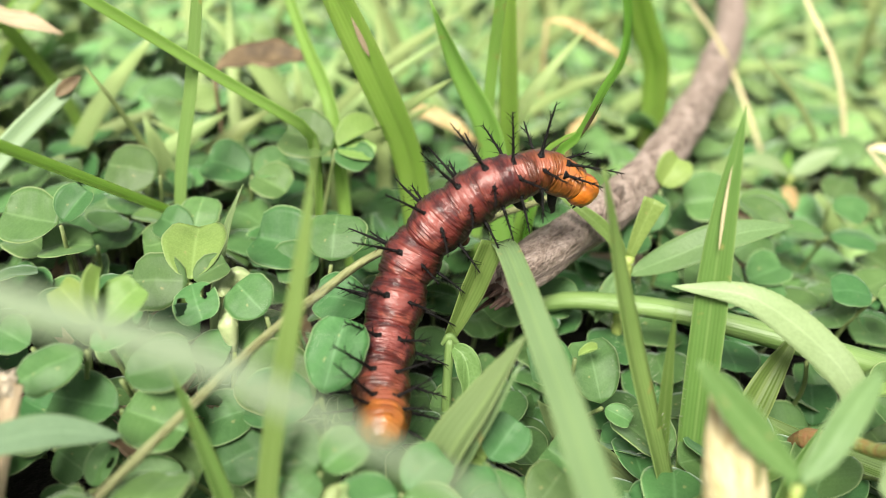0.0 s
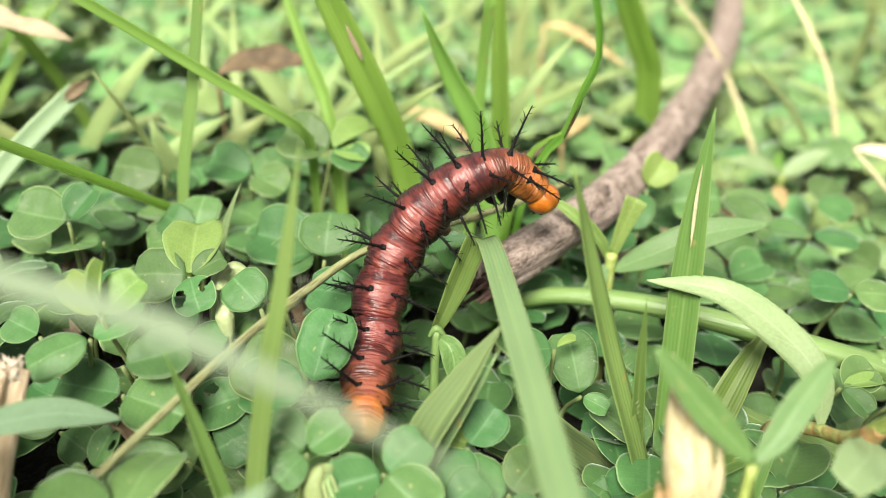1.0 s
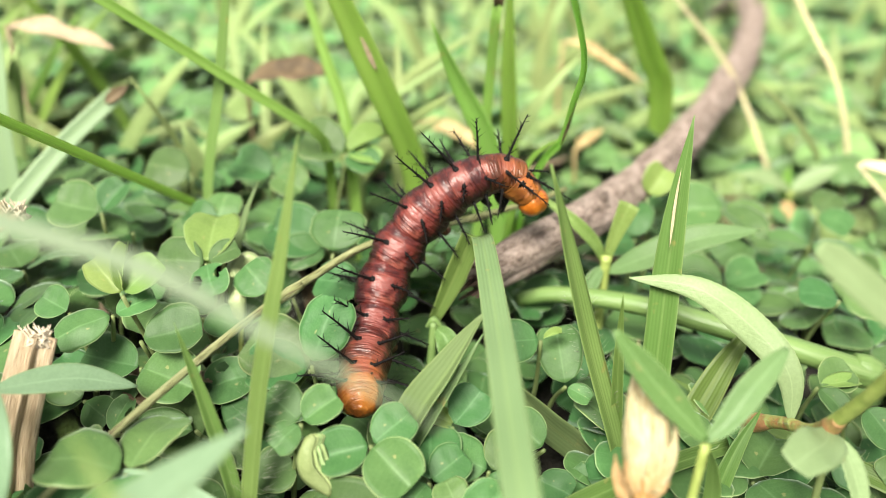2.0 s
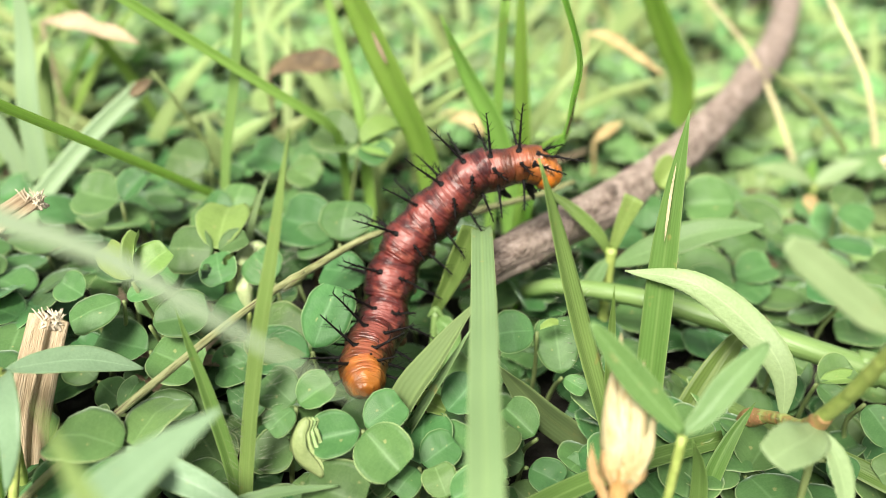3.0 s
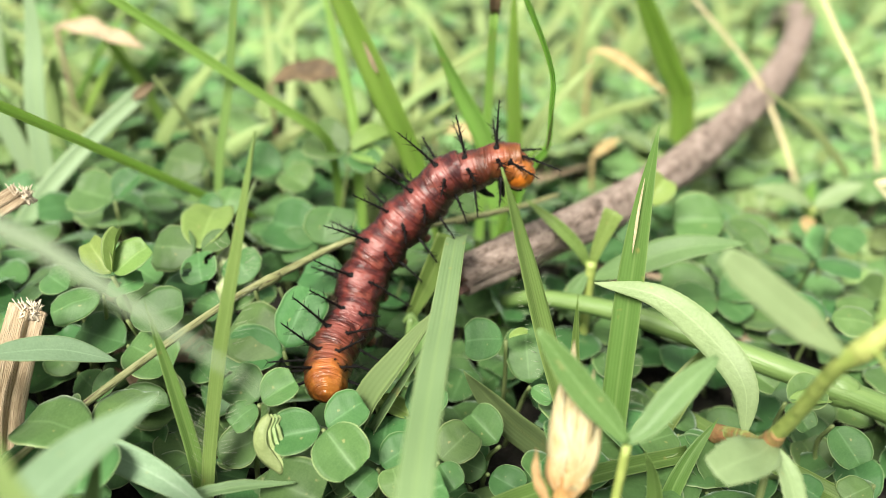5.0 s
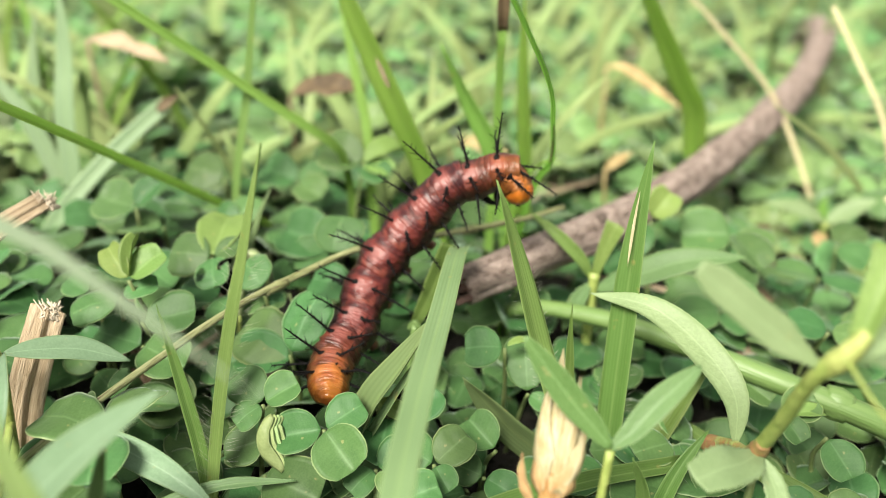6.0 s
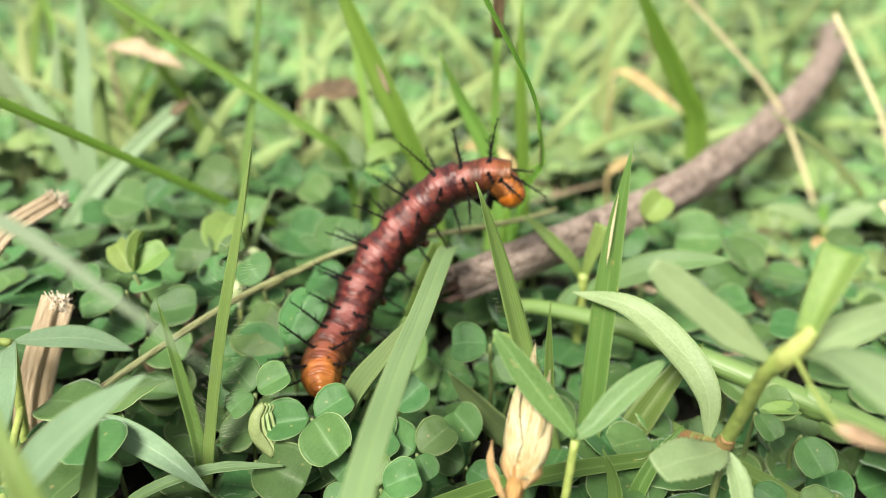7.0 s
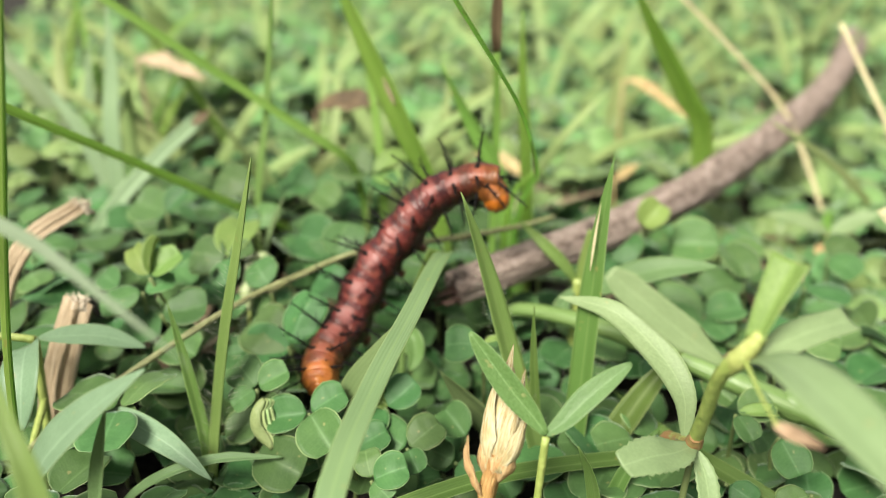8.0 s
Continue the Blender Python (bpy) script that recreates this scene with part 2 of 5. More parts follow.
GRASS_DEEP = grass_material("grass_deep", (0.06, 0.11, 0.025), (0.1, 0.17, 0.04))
# far blades: haze and brightness of the distance lightened into the green
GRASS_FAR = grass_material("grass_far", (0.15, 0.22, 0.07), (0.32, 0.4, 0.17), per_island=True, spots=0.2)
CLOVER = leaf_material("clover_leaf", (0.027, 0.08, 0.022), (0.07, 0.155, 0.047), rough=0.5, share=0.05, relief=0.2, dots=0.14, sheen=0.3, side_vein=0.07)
# paler copy of CLOVER: the far lawn's brighter, hazy light put into its colour
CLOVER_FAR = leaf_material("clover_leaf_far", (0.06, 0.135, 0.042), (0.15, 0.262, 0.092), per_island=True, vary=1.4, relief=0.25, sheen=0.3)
CLOVER_YOUNG = leaf_material("young_leaf", (0.12, 0.21, 0.05), (0.2, 0.3, 0.085), share=0.25, relief=0.25, vary=0.6)
HERB = leaf_material("herb_leaf", (0.105, 0.19, 0.072), (0.17, 0.265, 0.11), veins=3.0, midrib=0.35, vary=0.25, relief=0.5, share=0.3, side_vein=0.03, dots=0.14)
# paler leaf green; on two leaves its lightness stands in for missing sunlight
HERB_PALE = leaf_material("herb_leaf_pale", (0.16, 0.24, 0.105), (0.235, 0.32, 0.16), veins=3.0, midrib=0.25, vary=0.25, relief=0.4, share=0.2, side_vein=0.05, dots=0.14)
HERB_BLUE = leaf_material("herb_leaf_bluish", (0.135, 0.225, 0.125), (0.2, 0.3, 0.185), veins=3.0, midrib=0.35, vary=0.2, relief=0.4, share=0.25, side_vein=0.03, dots=0.14)
HERB_DARK = leaf_material("herb_leaf_dark", (0.075, 0.15, 0.04), (0.115, 0.2, 0.06), veins=3.0, midrib=0.6, vary=0.25, relief=0.8)
STEM = dry_material("green_stem", [(0.3, (0.2, 0.27, 0.06)), (0.6, (0.3, 0.36, 0.1)), (0.8, (0.37, 0.36, 0.15))], scale=3, rough=0.5)
STEM_NODE = dry_material("mottled_stem", [(0.34, (0.3, 0.15, 0.06)), (0.46, (0.26, 0.26, 0.08)), (0.6, (0.3, 0.36, 0.12)), (0.8, (0.4, 0.42, 0.2))], scale=4, rough=0.5)
STEM_YELLOW = dry_material("yellow_node", [(0.3, (0.28, 0.33, 0.08)), (0.6, (0.38, 0.42, 0.14)), (0.8, (0.45, 0.47, 0.22))], scale=3, rough=0.5)
STEM_DRY = dry_material("dry_pink_tip", [(0.3, (0.27, 0.18, 0.11)), (0.6, (0.4, 0.28, 0.18)), (0.8, (0.46, 0.38, 0.25))], scale=3, rough=0.6)
STEM_RED = dry_material("reddish_node", [(0.3, (0.2, 0.2, 0.06)), (0.6, (0.3, 0.14, 0.07)), (0.8, (0.24, 0.09, 0.05))], scale=4, rough=0.5)
STRAW_PALE = dry_material("pale_straw", [(0.3, (0.4, 0.34, 0.17)), (0.5, (0.56, 0.5, 0.3)), (0.75, (0.68, 0.63, 0.44))], (6, 1.2, 1), 1.0, 0.7, 0.01, True)
PETIOLE = dry_material("petiole", [(0.3, (0.09, 0.14, 0.04)), (0.6, (0.15, 0.19, 0.07)), (0.85, (0.26, 0.16, 0.09))], scale=2, rough=0.55)
BARK = dry_material("dead_stick_bark", [(0.3, (0.05, 0.034, 0.028)), (0.42, (0.17, 0.125, 0.1)), (0.54, (0.3, 0.235, 0.2)), (0.75, (0.44, 0.365, 0.325))], (13, 4.0, 1), 1.0, 0.85, 0.07, True)
BROKEN = dry_material("rotten_wood", [(0.3, (0.02, 0.012, 0.01)), (0.5, (0.1, 0.05, 0.035)), (0.7, (0.3, 0.19, 0.14))], (18, 3, 1), 1.0, 0.9, 0.06, True)
TWIG = dry_material("dry_twig", [(0.36, (0.07, 0.045, 0.024)), (0.46, (0.19, 0.205, 0.08)), (0.7, (0.33, 0.345, 0.18))], (5, 1.4, 1), 1.0, 0.6, 0.02, True)
STRAW = dry_material("straw", [(0.3, (0.2, 0.14, 0.075)), (0.5, (0.4, 0.31, 0.2)), (0.75, (0.56, 0.47, 0.34))], (9, 1.2, 1), 1.0, 0.7, 0.02, True)
HUSK_TAN = dry_material("husk_tan", [(0.34, (0.3, 0.15, 0.05)), (0.5, (0.42, 0.27, 0.12)), (0.7, (0.52, 0.4, 0.22))], (3, 1.5, 1), 1.2, 0.65, 0.02, True)
HUSK = dry_material("husk", [(0.32, (0.27, 0.16, 0.06)), (0.43, (0.34, 0.27, 0.12)), (0.56, (0.45, 0.41, 0.25)), (0.8, (0.55, 0.53, 0.4))], (3, 1.5, 1), 1.2, 0.6, 0.02, True)
DEADLEAF = dry_material("dead_leaf", [(0.3, (0.045, 0.029, 0.013)), (0.5, (0.1, 0.068, 0.033)), (0.75, (0.2, 0.15, 0.08))], scale=1.5)
YELLOWLEAF = dry_material("yellow_leaf", [(0.3, (0.2, 0.12, 0.05)), (0.5, (0.36, 0.27, 0.12)), (0.75, (0.5, 0.43, 0.24))], scale=1.5)
# soil taken near black: the deep shade between the leaves is in its colour
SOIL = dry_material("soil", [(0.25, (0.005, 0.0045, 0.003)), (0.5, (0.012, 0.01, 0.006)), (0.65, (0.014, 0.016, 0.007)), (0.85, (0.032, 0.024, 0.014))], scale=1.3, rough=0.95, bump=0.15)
HAIR = dry_material("plant_hair", [(0.3, (0.26, 0.29, 0.2)), (0.8, (0.4, 0.42, 0.32))], scale=2)
POD = dry_material("pale_pod", [(0.3, (0.2, 0.27, 0.11)), (0.55, (0.31, 0.37, 0.18)), (0.8, (0.44, 0.47, 0.28))], scale=3, rough=0.5)
FIBRE = dry_material("torn_fibre", [(0.3, (0.36, 0.29, 0.2)), (0.7, (0.62, 0.55, 0.44))], scale=5, rough=0.9)
YOUNG_LEAF = leaf_material("folded_young_leaf", (0.18, 0.28, 0.1), (0.28, 0.37, 0.16), share=0.1, relief=0.2)
HUSK_BROWN = dry_material("husk_stalk", [(0.3, (0.16, 0.06, 0.015)), (0.5, (0.32, 0.17, 0.05)), (0.75, (0.45, 0.32, 0.12))], (4, 2, 1), 1.4, 0.7, 0.03, True)

# ---- ground ----
def ground_height(x, y):
    near = math.exp(-(x * x + (y - 8) ** 2) / 900)
    return near * (0.14 * noise.noise((x * 0.5, y * 0.5, 0.0)) + 0.05 * noise.noise((x * 2.1, y * 2.1, 4.0)))


def build_ground():
    span = [math.sinh(u * 10.2 / 70) * 0.9 for u in range(-70, 71)]
    verts = [(x, y + 8, ground_height(x, y + 8)) for y in span for x in span]
    n = len(span)
    faces = [(j * n + i, j * n + i + 1, (j + 1) * n + i + 1, (j + 1) * n + i) for j in range(n - 1) for i in range(n - 1)]
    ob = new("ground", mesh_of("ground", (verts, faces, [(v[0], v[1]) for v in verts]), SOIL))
    tagged(ob, "dark soil under the lawn plants, gap shade in its colour", "ground", kind="structure")


build_ground()


# ---- dead stick and twig ----
def build_stick():
    ctrl = [(0.80, 6.72, 1.66), (1.58, 7.55, 1.82), (2.68, 9.11, 1.86), (3.96, 11.51, 2.02), (5.4, 14.7, 2.35), (6.15, 16.9, 2.7), (6.6, 18.8, 2.85), (6.9, 21, 2.7), (7.1, 23.5, 1.8), (7.2, 26, 0.3)]
    stick = thing("dead_stick", (2.68, 9.11, 0.0), "weathered grey-brown dead stick lying across the clover", "stick")
    part("bark", tube(ctrl, [0.22, 0.26, 0.27, 0.28, 0.27, 0.3, 0.27, 0.27, 0.29, 0.27, 0.25, 0.24, 0.22], 26, 110, 0.22, 5, grain=1.6), BARK, stick)
    rough = []
    rng = random.Random(4)
    for k in range(26):
        a = rng.uniform(0, 6.28)
        r = rng.uniform(0.02, 0.2)
        p = V((0.86, 6.78, 1.66)) + V((0.72, -0.62, 0.0)) * math.cos(a) * r + V((0, 0, 1)) * math.sin(a) * r
        tip = p + V((-0.62, -0.72, -0.1)) * rng.uniform(0.08, 0.36)
        rough.append(tube([p + V((0.2, 0.2, 0.03)), p, tip], [0.05, 0.04, 0.012], 5, 4, 0.3, k))
    tagged(part("broken_end", merge(*rough), BROKEN, stick, "splintered dark rotten end"), kind="stuff")
    part("knot", tube([(2.2, 8.25, 2.02), (2.22, 8.2, 2.12), (2.24, 8.18, 2.18)], [0.09, 0.07, 0.02], 10, 5, 0.3, 9), BARK, stick)


build_stick()


def build_twig():
    ctrl = [(-2.7, 3.2, 0.85), (-2.25, 3.8, 1.25), (-1.32, 4.99, 1.86), (-0.83, 5.8, 1.99), (-0.32, 6.55, 2.06), (0.5, 7.3, 2.03), (1.2, 7.75, 2.1), (1.75, 8.15, 2.2)]
    twig = thing("dry_twig", (-2.7, 3.2, 0.0), "thin yellowish dry grass stalk under the caterpillar", "twig")
    part("stalk", tube(ctrl, [0.036, 0.034, 0.036, 0.036, 0.04, 0.038, 0.04, 0.036, 0.03], 9, 60, 0.15, 3, grain=2.5), TWIG, twig)
    part("joint", tube([(-1.05, 5.44, 1.93), (-0.98, 5.55, 1.95), (-0.9, 5.68, 1.97)], [0.045, 0.058, 0.045], 9, 6, 0.1, 1), TWIG, twig, "brown swollen joint")
    part("joint", tube([(0.62, 7.36, 2.03), (0.7, 7.42, 2.04), (0.78, 7.48, 2.04)], [0.04, 0.054, 0.04], 9, 6, 0.1, 2), TWIG, twig, "brown swollen joint")


build_twig()


# ---- single grass blades and tufts ----
def hairs(ctrl, width, count, length, seed, lo=0.0, hi=1.0):
    """Fine pale hairs along both edges of a blade."""
    rng = random.Random(seed)
    pts, _ = spline(ctrl, 60)
    out = []
    for k in range(count):
        i = int(60 * rng.uniform(lo, hi))
        t = (pts[min(i + 1, 60)] - pts[max(i - 1, 0)]).normalized()
        side = t.cross(V((0.1, -0.9, 0.3))).normalized() * rng.choice((-1, 1))
        p = pts[i] + side * width * 0.45
        q = p + (side * rng.uniform(0.6, 1) + t * rng.uniform(0.2, 0.7) + V((rng.uniform(-.15, .15), rng.uniform(-.15, .15), rng.uniform(-.15, .15)))) * length * rng.uniform(0.5, 1.2)
        out.append(tube([p, (p + q) / 2, q], [0.0011, 0.0009, 0.0005], 3, 2))
    return merge(*out)


def tuft(name, base, label, blades, group="", category="grass"):
    """A grass plant: each blade is (points, width, face, options)."""
    ob = thing(name, base, label, category, group)
    for ctrl, width, face, mat, kw in blades:
        blade = part("blade", ribbon(ctrl, width, face, **kw), mat, ob)
        if width > 0.09:
            rib = [V(c) - V(face).normalized() * 0.022 for c in ctrl]
            part("midrib", tube(rib, [min(q, width * 0.09) for q in (0.018, 0.016, 0.014, 0.01, 0.003)], 6, 24), mat, blade, origin=base)
    return ob


clump = tuft("grass_tuft", (2.5, 5.2, 0), "upright bright green grass tuft with hairy sheaths", [
    ([(2.55, 5.2, 0), (2.59, 5.42, 0.47), (2.56, 5.73, 1.64), (2.54, 6.0, 2.74), (2.57, 6.23, 3.77)], 0.29, (-0.5, -0.85, 0.3), GRASS_MID, dict(fold=0.12, n=26)),
    ([(2.5, 5.1, 0), (2.2, 5.2, 0.85), (1.83, 5.3, 1.83), (1.53, 5.33, 2.72), (1.27, 5.2, 3.57)], 0.22, (0.65, -0.72, 0.2), GRASS, dict(fold=0.22, n=24)),
    ([(2.35, 5.25, 0), (2.2, 5.28, 1.0), (2.1, 5.3, 1.8), (2.04, 5.3, 2.42)], 0.11, (-0.2, -1, 0.2), GRASS_MID, dict(fold=0.4, n=16)),
    ([(2.6, 5.25, 0), (2.95, 5.6, 0.7), (3.3, 5.95, 1.35), (3.6, 6.2, 1.75)], 0.3, (-0.3, -0.9, 0.5), GRASS_DEEP, dict(fold=0.3, n=16)),
], "grass tufts")
tagged(part("hair", hairs([(2.5, 5.1, 0), (2.2, 5.2, 0.85), (1.83, 5.3, 1.83), (1.53, 5.33, 2.72)], 0.235, 130, 0.07, 3, 0.2), HAIR, clump, "fine white hairs"), kind="stuff")
tagged(part("hair", hairs([(2.55, 5.2, 0), (2.59, 5.42, 0.47), (2.56, 5.73, 1.64)], 0.29, 60, 0.08, 5, 0.4), HAIR, clump, "fine white hairs"), kind="stuff")
part("scar", ribbon([(2.5, 5.86, 2.62), (2.5, 5.98, 3.0), (2.51, 6.06, 3.32)], 0.028, (-0.25, -0.95, 0.3), lance_profile, 0.0, 10, 0.006), STRAW_PALE, clump, "pale torn strip along the blade")

front = tuft("grass_tuft", (-0.9, 3.8, 0), "slender green grass shoot with two narrow blades", [
    ([(-0.9, 3.8, 0), (-0.95, 4.0, 0.75), (-0.88, 4.24, 1.88), (-0.73, 4.42, 2.95), (-0.65, 4.65, 3.84)], 0.165, (-0.4, -0.9, 0.3), GRASS, dict(fold=0.28, n=26)),
    ([(-0.92, 3.8, 0), (-1.08, 4.05, 0.75), (-1.32, 4.22, 1.5), (-1.62, 4.4, 2.26)], 0.13, (0.5, -0.9, 0.3), GRASS_MID, dict(fold=0.3, n=18)),
], "grass tufts")
tagged(part("hair", hairs([(-0.95, 4.0, 0.75), (-0.88, 4.24, 1.88), (-0.73, 4.42, 2.95)], 0.16, 130, 0.17, 8), HAIR, front, "fine white hairs"), kind="stuff")

tuft("grass_plant", (1.3, 1.3, 0), "pale ribbed grass blade arching over, its end cut", [
    ([(1.3, 1.3, 0), (1.26, 1.5, 1.3), (1.16, 2.4, 2.25), (1.04, 3.53, 2.42), (0.93, 4.77, 2.4), (0.8, 6.1, 2.36), (0.76, 6.62, 2.2)], 0.255, (-0.12, -0.35, 1), GRASS_PALE, dict(profile=cut_profile, fold=0.12, n=34, cols=9)),
], "arching blades")
tuft("grass_plant", (0.1, 4.5, 0), "short folded green blade with a pale dry edge", [
    ([(0.1, 4.5, 0), (0.2, 4.58, 0.8), (0.36, 4.68, 1.37), (0.59, 4.81, 1.78), (0.86, 4.98, 2.3)], 0.36, (-0.75, -0.6, 0.4), GRASS_DULL, dict(fold=0.42, n=20)),
    ([(0.15, 4.5, 0), (0.3, 4.6, 0.9), (0.48, 4.66, 1.35), (0.72, 4.82, 1.83), (0.85, 4.92, 2.1)], 0.1, (-0.6, -0.8, 0.4), GRASS_PALE, dict(fold=0.3, n=14)),
], "grass blades")
tuft("grass_plant", (-1.2, 8.9, 0), "thin slanting green grass stem", [
    ([(-1.2, 8.9, 0), (-1.2, 8.75, 1.5), (-1.22, 8.35, 2.45), (-1.45, 8.15, 2.74), (-2.05, 7.97, 3.15), (-2.85, 7.74, 3.71), (-3.65, 7.5, 4.26), (-4.45, 7.27, 4.81), (-5.25, 7.04, 5.36)], 0.13, (0.0, -1.0, 0.5), GRASS_BRIGHT, dict(profile=cut_profile, fold=0.25, n=30)),
], "grass stems")
tuft("grass_plant", (-2.65, 8.0, 0), "upright narrow green grass blade", [
    ([(-2.65, 8.0, 0), (-2.59, 8.01, 1.85), (-2.39, 8.03, 3.05), (-2.23, 7.99, 4.14), (-2.05, 7.9, 5.4)], 0.2, (-0.6, -0.85, 0.2), GRASS, dict(fold=0.15, n=22)),
], "grass blades")
tuft("grass_plant", (-2.03, 9.93, 0), "long grass blade leaning over the clover", [
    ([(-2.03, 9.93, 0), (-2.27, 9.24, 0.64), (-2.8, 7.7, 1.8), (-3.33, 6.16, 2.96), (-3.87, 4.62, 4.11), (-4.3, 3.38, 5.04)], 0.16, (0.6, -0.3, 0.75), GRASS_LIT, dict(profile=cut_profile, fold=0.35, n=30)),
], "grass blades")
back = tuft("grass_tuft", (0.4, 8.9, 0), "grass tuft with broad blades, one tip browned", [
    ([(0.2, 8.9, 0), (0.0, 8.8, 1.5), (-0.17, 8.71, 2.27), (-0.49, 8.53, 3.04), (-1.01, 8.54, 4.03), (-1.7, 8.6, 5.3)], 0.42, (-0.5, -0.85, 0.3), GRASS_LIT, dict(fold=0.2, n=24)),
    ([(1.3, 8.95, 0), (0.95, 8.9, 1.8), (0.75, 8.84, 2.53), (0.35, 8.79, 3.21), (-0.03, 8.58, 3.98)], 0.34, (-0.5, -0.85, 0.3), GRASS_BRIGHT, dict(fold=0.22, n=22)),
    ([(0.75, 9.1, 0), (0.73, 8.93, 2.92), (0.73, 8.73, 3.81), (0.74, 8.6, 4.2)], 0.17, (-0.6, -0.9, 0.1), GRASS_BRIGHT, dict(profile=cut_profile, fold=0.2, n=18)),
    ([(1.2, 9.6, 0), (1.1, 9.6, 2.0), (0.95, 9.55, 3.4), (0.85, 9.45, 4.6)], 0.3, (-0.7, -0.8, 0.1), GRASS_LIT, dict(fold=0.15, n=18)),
], "grass tufts")
part("browned_tip", ribbon([(0.74, 8.6, 4.19), (0.74, 8.5, 4.5), (0.77, 8.35, 5.2)], 0.15, (0, -1, 0.1), grass_profile, 0.4, 12), DEADLEAF, back, "dry brown blade tip")
part("scorched_patch", ribbon([(-0.62, 8.46, 3.35), (-0.72, 8.45, 3.55), (-0.82, 8.46, 3.75)], 0.06, (0.2, -0.95, 0.35), lance_profile, 0.05, 8, 0.006), STRAW, back, "yellowed dry patch")
tuft("grass_plant", (-0.7, 8.6, 0), "green grass blade with a small brown blemish", [
    ([(-0.7, 8.6, 0), (-0.9, 8.8, 1.6), (-1.1, 9.11, 2.59), (-1.47, 9.78, 3.08), (-1.85, 10.37, 3.72), (-2.3, 11.0, 4.5)], 0.2, (-0.6, -0.85, 0.35), GRASS_BRIGHT, dict(fold=0.25, n=20)),
], "grass blades")
kinked = tuft("grass_plant", (1.2, 8.2, 0), "thin grass stem with a kinked dry joint", [
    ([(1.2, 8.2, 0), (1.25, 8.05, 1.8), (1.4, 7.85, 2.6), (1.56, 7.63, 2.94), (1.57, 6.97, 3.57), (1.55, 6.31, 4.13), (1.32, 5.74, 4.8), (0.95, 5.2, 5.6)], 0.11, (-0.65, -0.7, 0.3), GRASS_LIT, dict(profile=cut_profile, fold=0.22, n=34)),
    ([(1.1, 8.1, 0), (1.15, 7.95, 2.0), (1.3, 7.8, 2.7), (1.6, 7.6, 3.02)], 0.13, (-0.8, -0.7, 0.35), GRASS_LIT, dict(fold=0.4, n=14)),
], "grass stems")
part("dry_edge", ribbon([(1.55, 7.56, 2.93), (1.575, 7.2, 3.3), (1.58, 6.9, 3.6)], 0.035, (-0.5, -0.8, 0.2), lance_profile, 0.0, 8, 0.01), DEADLEAF, kinked, "brown withered edge")
tuft("straw_plant", (6.2, 13.0, 0), "pale dry bent straw stalk", [
    ([(6.2, 13.0, 0), (5.72, 13.01, 1.14), (4.9, 13.4, 2.55), (3.77, 13.07, 3.66), (2.7, 12.7, 4.6)], 0.085, (-0.1, -0.8, 0.6), STRAW_PALE, dict(profile=cut_profile, fold=0.5, n=22)),
], "straw stalks")
tuft("straw_plant", (6.9, 12.6, 0), "pale dry bent straw stalk", [
    ([(6.9, 12.6, 0), (6.9, 12.4, 1.2), (6.45, 12.5, 2.55), (5.9, 12.9, 3.45), (5.4, 13.2, 4.2)], 0.085, (-0.1, -0.8, 0.6), STRAW_PALE, dict(profile=cut_profile, fold=0.5, n=22)),
], "straw stalks")
tuft("grass_plant", (3.9, 12.6, 0), "slanting green grass blade beyond the stick", [
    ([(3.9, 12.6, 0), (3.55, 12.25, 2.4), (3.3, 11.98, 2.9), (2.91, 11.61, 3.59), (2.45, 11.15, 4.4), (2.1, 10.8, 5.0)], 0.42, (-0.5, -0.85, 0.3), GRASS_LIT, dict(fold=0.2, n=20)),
], "grass blades")
lying = thing("lying_grass", (7.4, 6.4, 0), "thick smooth pale green grass stem lying low", "grass", "lying blades")
part("stem", tube([(7.4, 6.4, 0), (6.6, 6.2, 0.6), (5.3, 6.1, 1.15), (4.3, 6.25, 1.35), (3.5, 6.5, 1.42), (2.6, 6.85, 1.42), (1.7, 7.15, 1.3), (1.3, 7.3, 1.1)], [0.17, 0.175, 0.165, 0.15, 0.135, 0.115], 14, 40, 0.04, 3, 0.8), STEM_PALE, lying)
part("joint", tube([(4.9, 6.15, 1.25), (4.78, 6.17, 1.275), (4.66, 6.19, 1.29)], [0.16, 0.18, 0.16], 14, 6, 0.08, 2), STEM_PALE, lying)
tuft("grass_plant", (2.3, 5.7, 0), "broad dark green grass blade bending low", [
    ([(2.3, 5.7, 0), (1.95, 5.6, 0.4), (1.61, 5.48, 0.75), (1.3, 5.4, 1.12), (1.08, 5.3, 1.42)], 0.3, (-0.5, -0.6, 0.7), GRASS_DULL, dict(fold=0.25, n=18)),
], "lying blades")
tuft("grass_plant", (0.3, 2.9, 0), "narrow grass blade lying across the ground with a frayed end", [
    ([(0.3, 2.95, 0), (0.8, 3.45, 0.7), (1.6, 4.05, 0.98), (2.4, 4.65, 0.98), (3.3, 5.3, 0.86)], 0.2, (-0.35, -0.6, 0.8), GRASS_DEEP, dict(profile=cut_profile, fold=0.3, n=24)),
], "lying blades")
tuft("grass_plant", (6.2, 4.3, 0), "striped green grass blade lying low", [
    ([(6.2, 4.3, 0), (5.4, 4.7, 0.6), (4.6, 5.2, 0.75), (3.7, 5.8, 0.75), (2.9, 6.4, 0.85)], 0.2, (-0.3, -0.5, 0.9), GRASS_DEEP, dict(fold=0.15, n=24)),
], "lying blades")
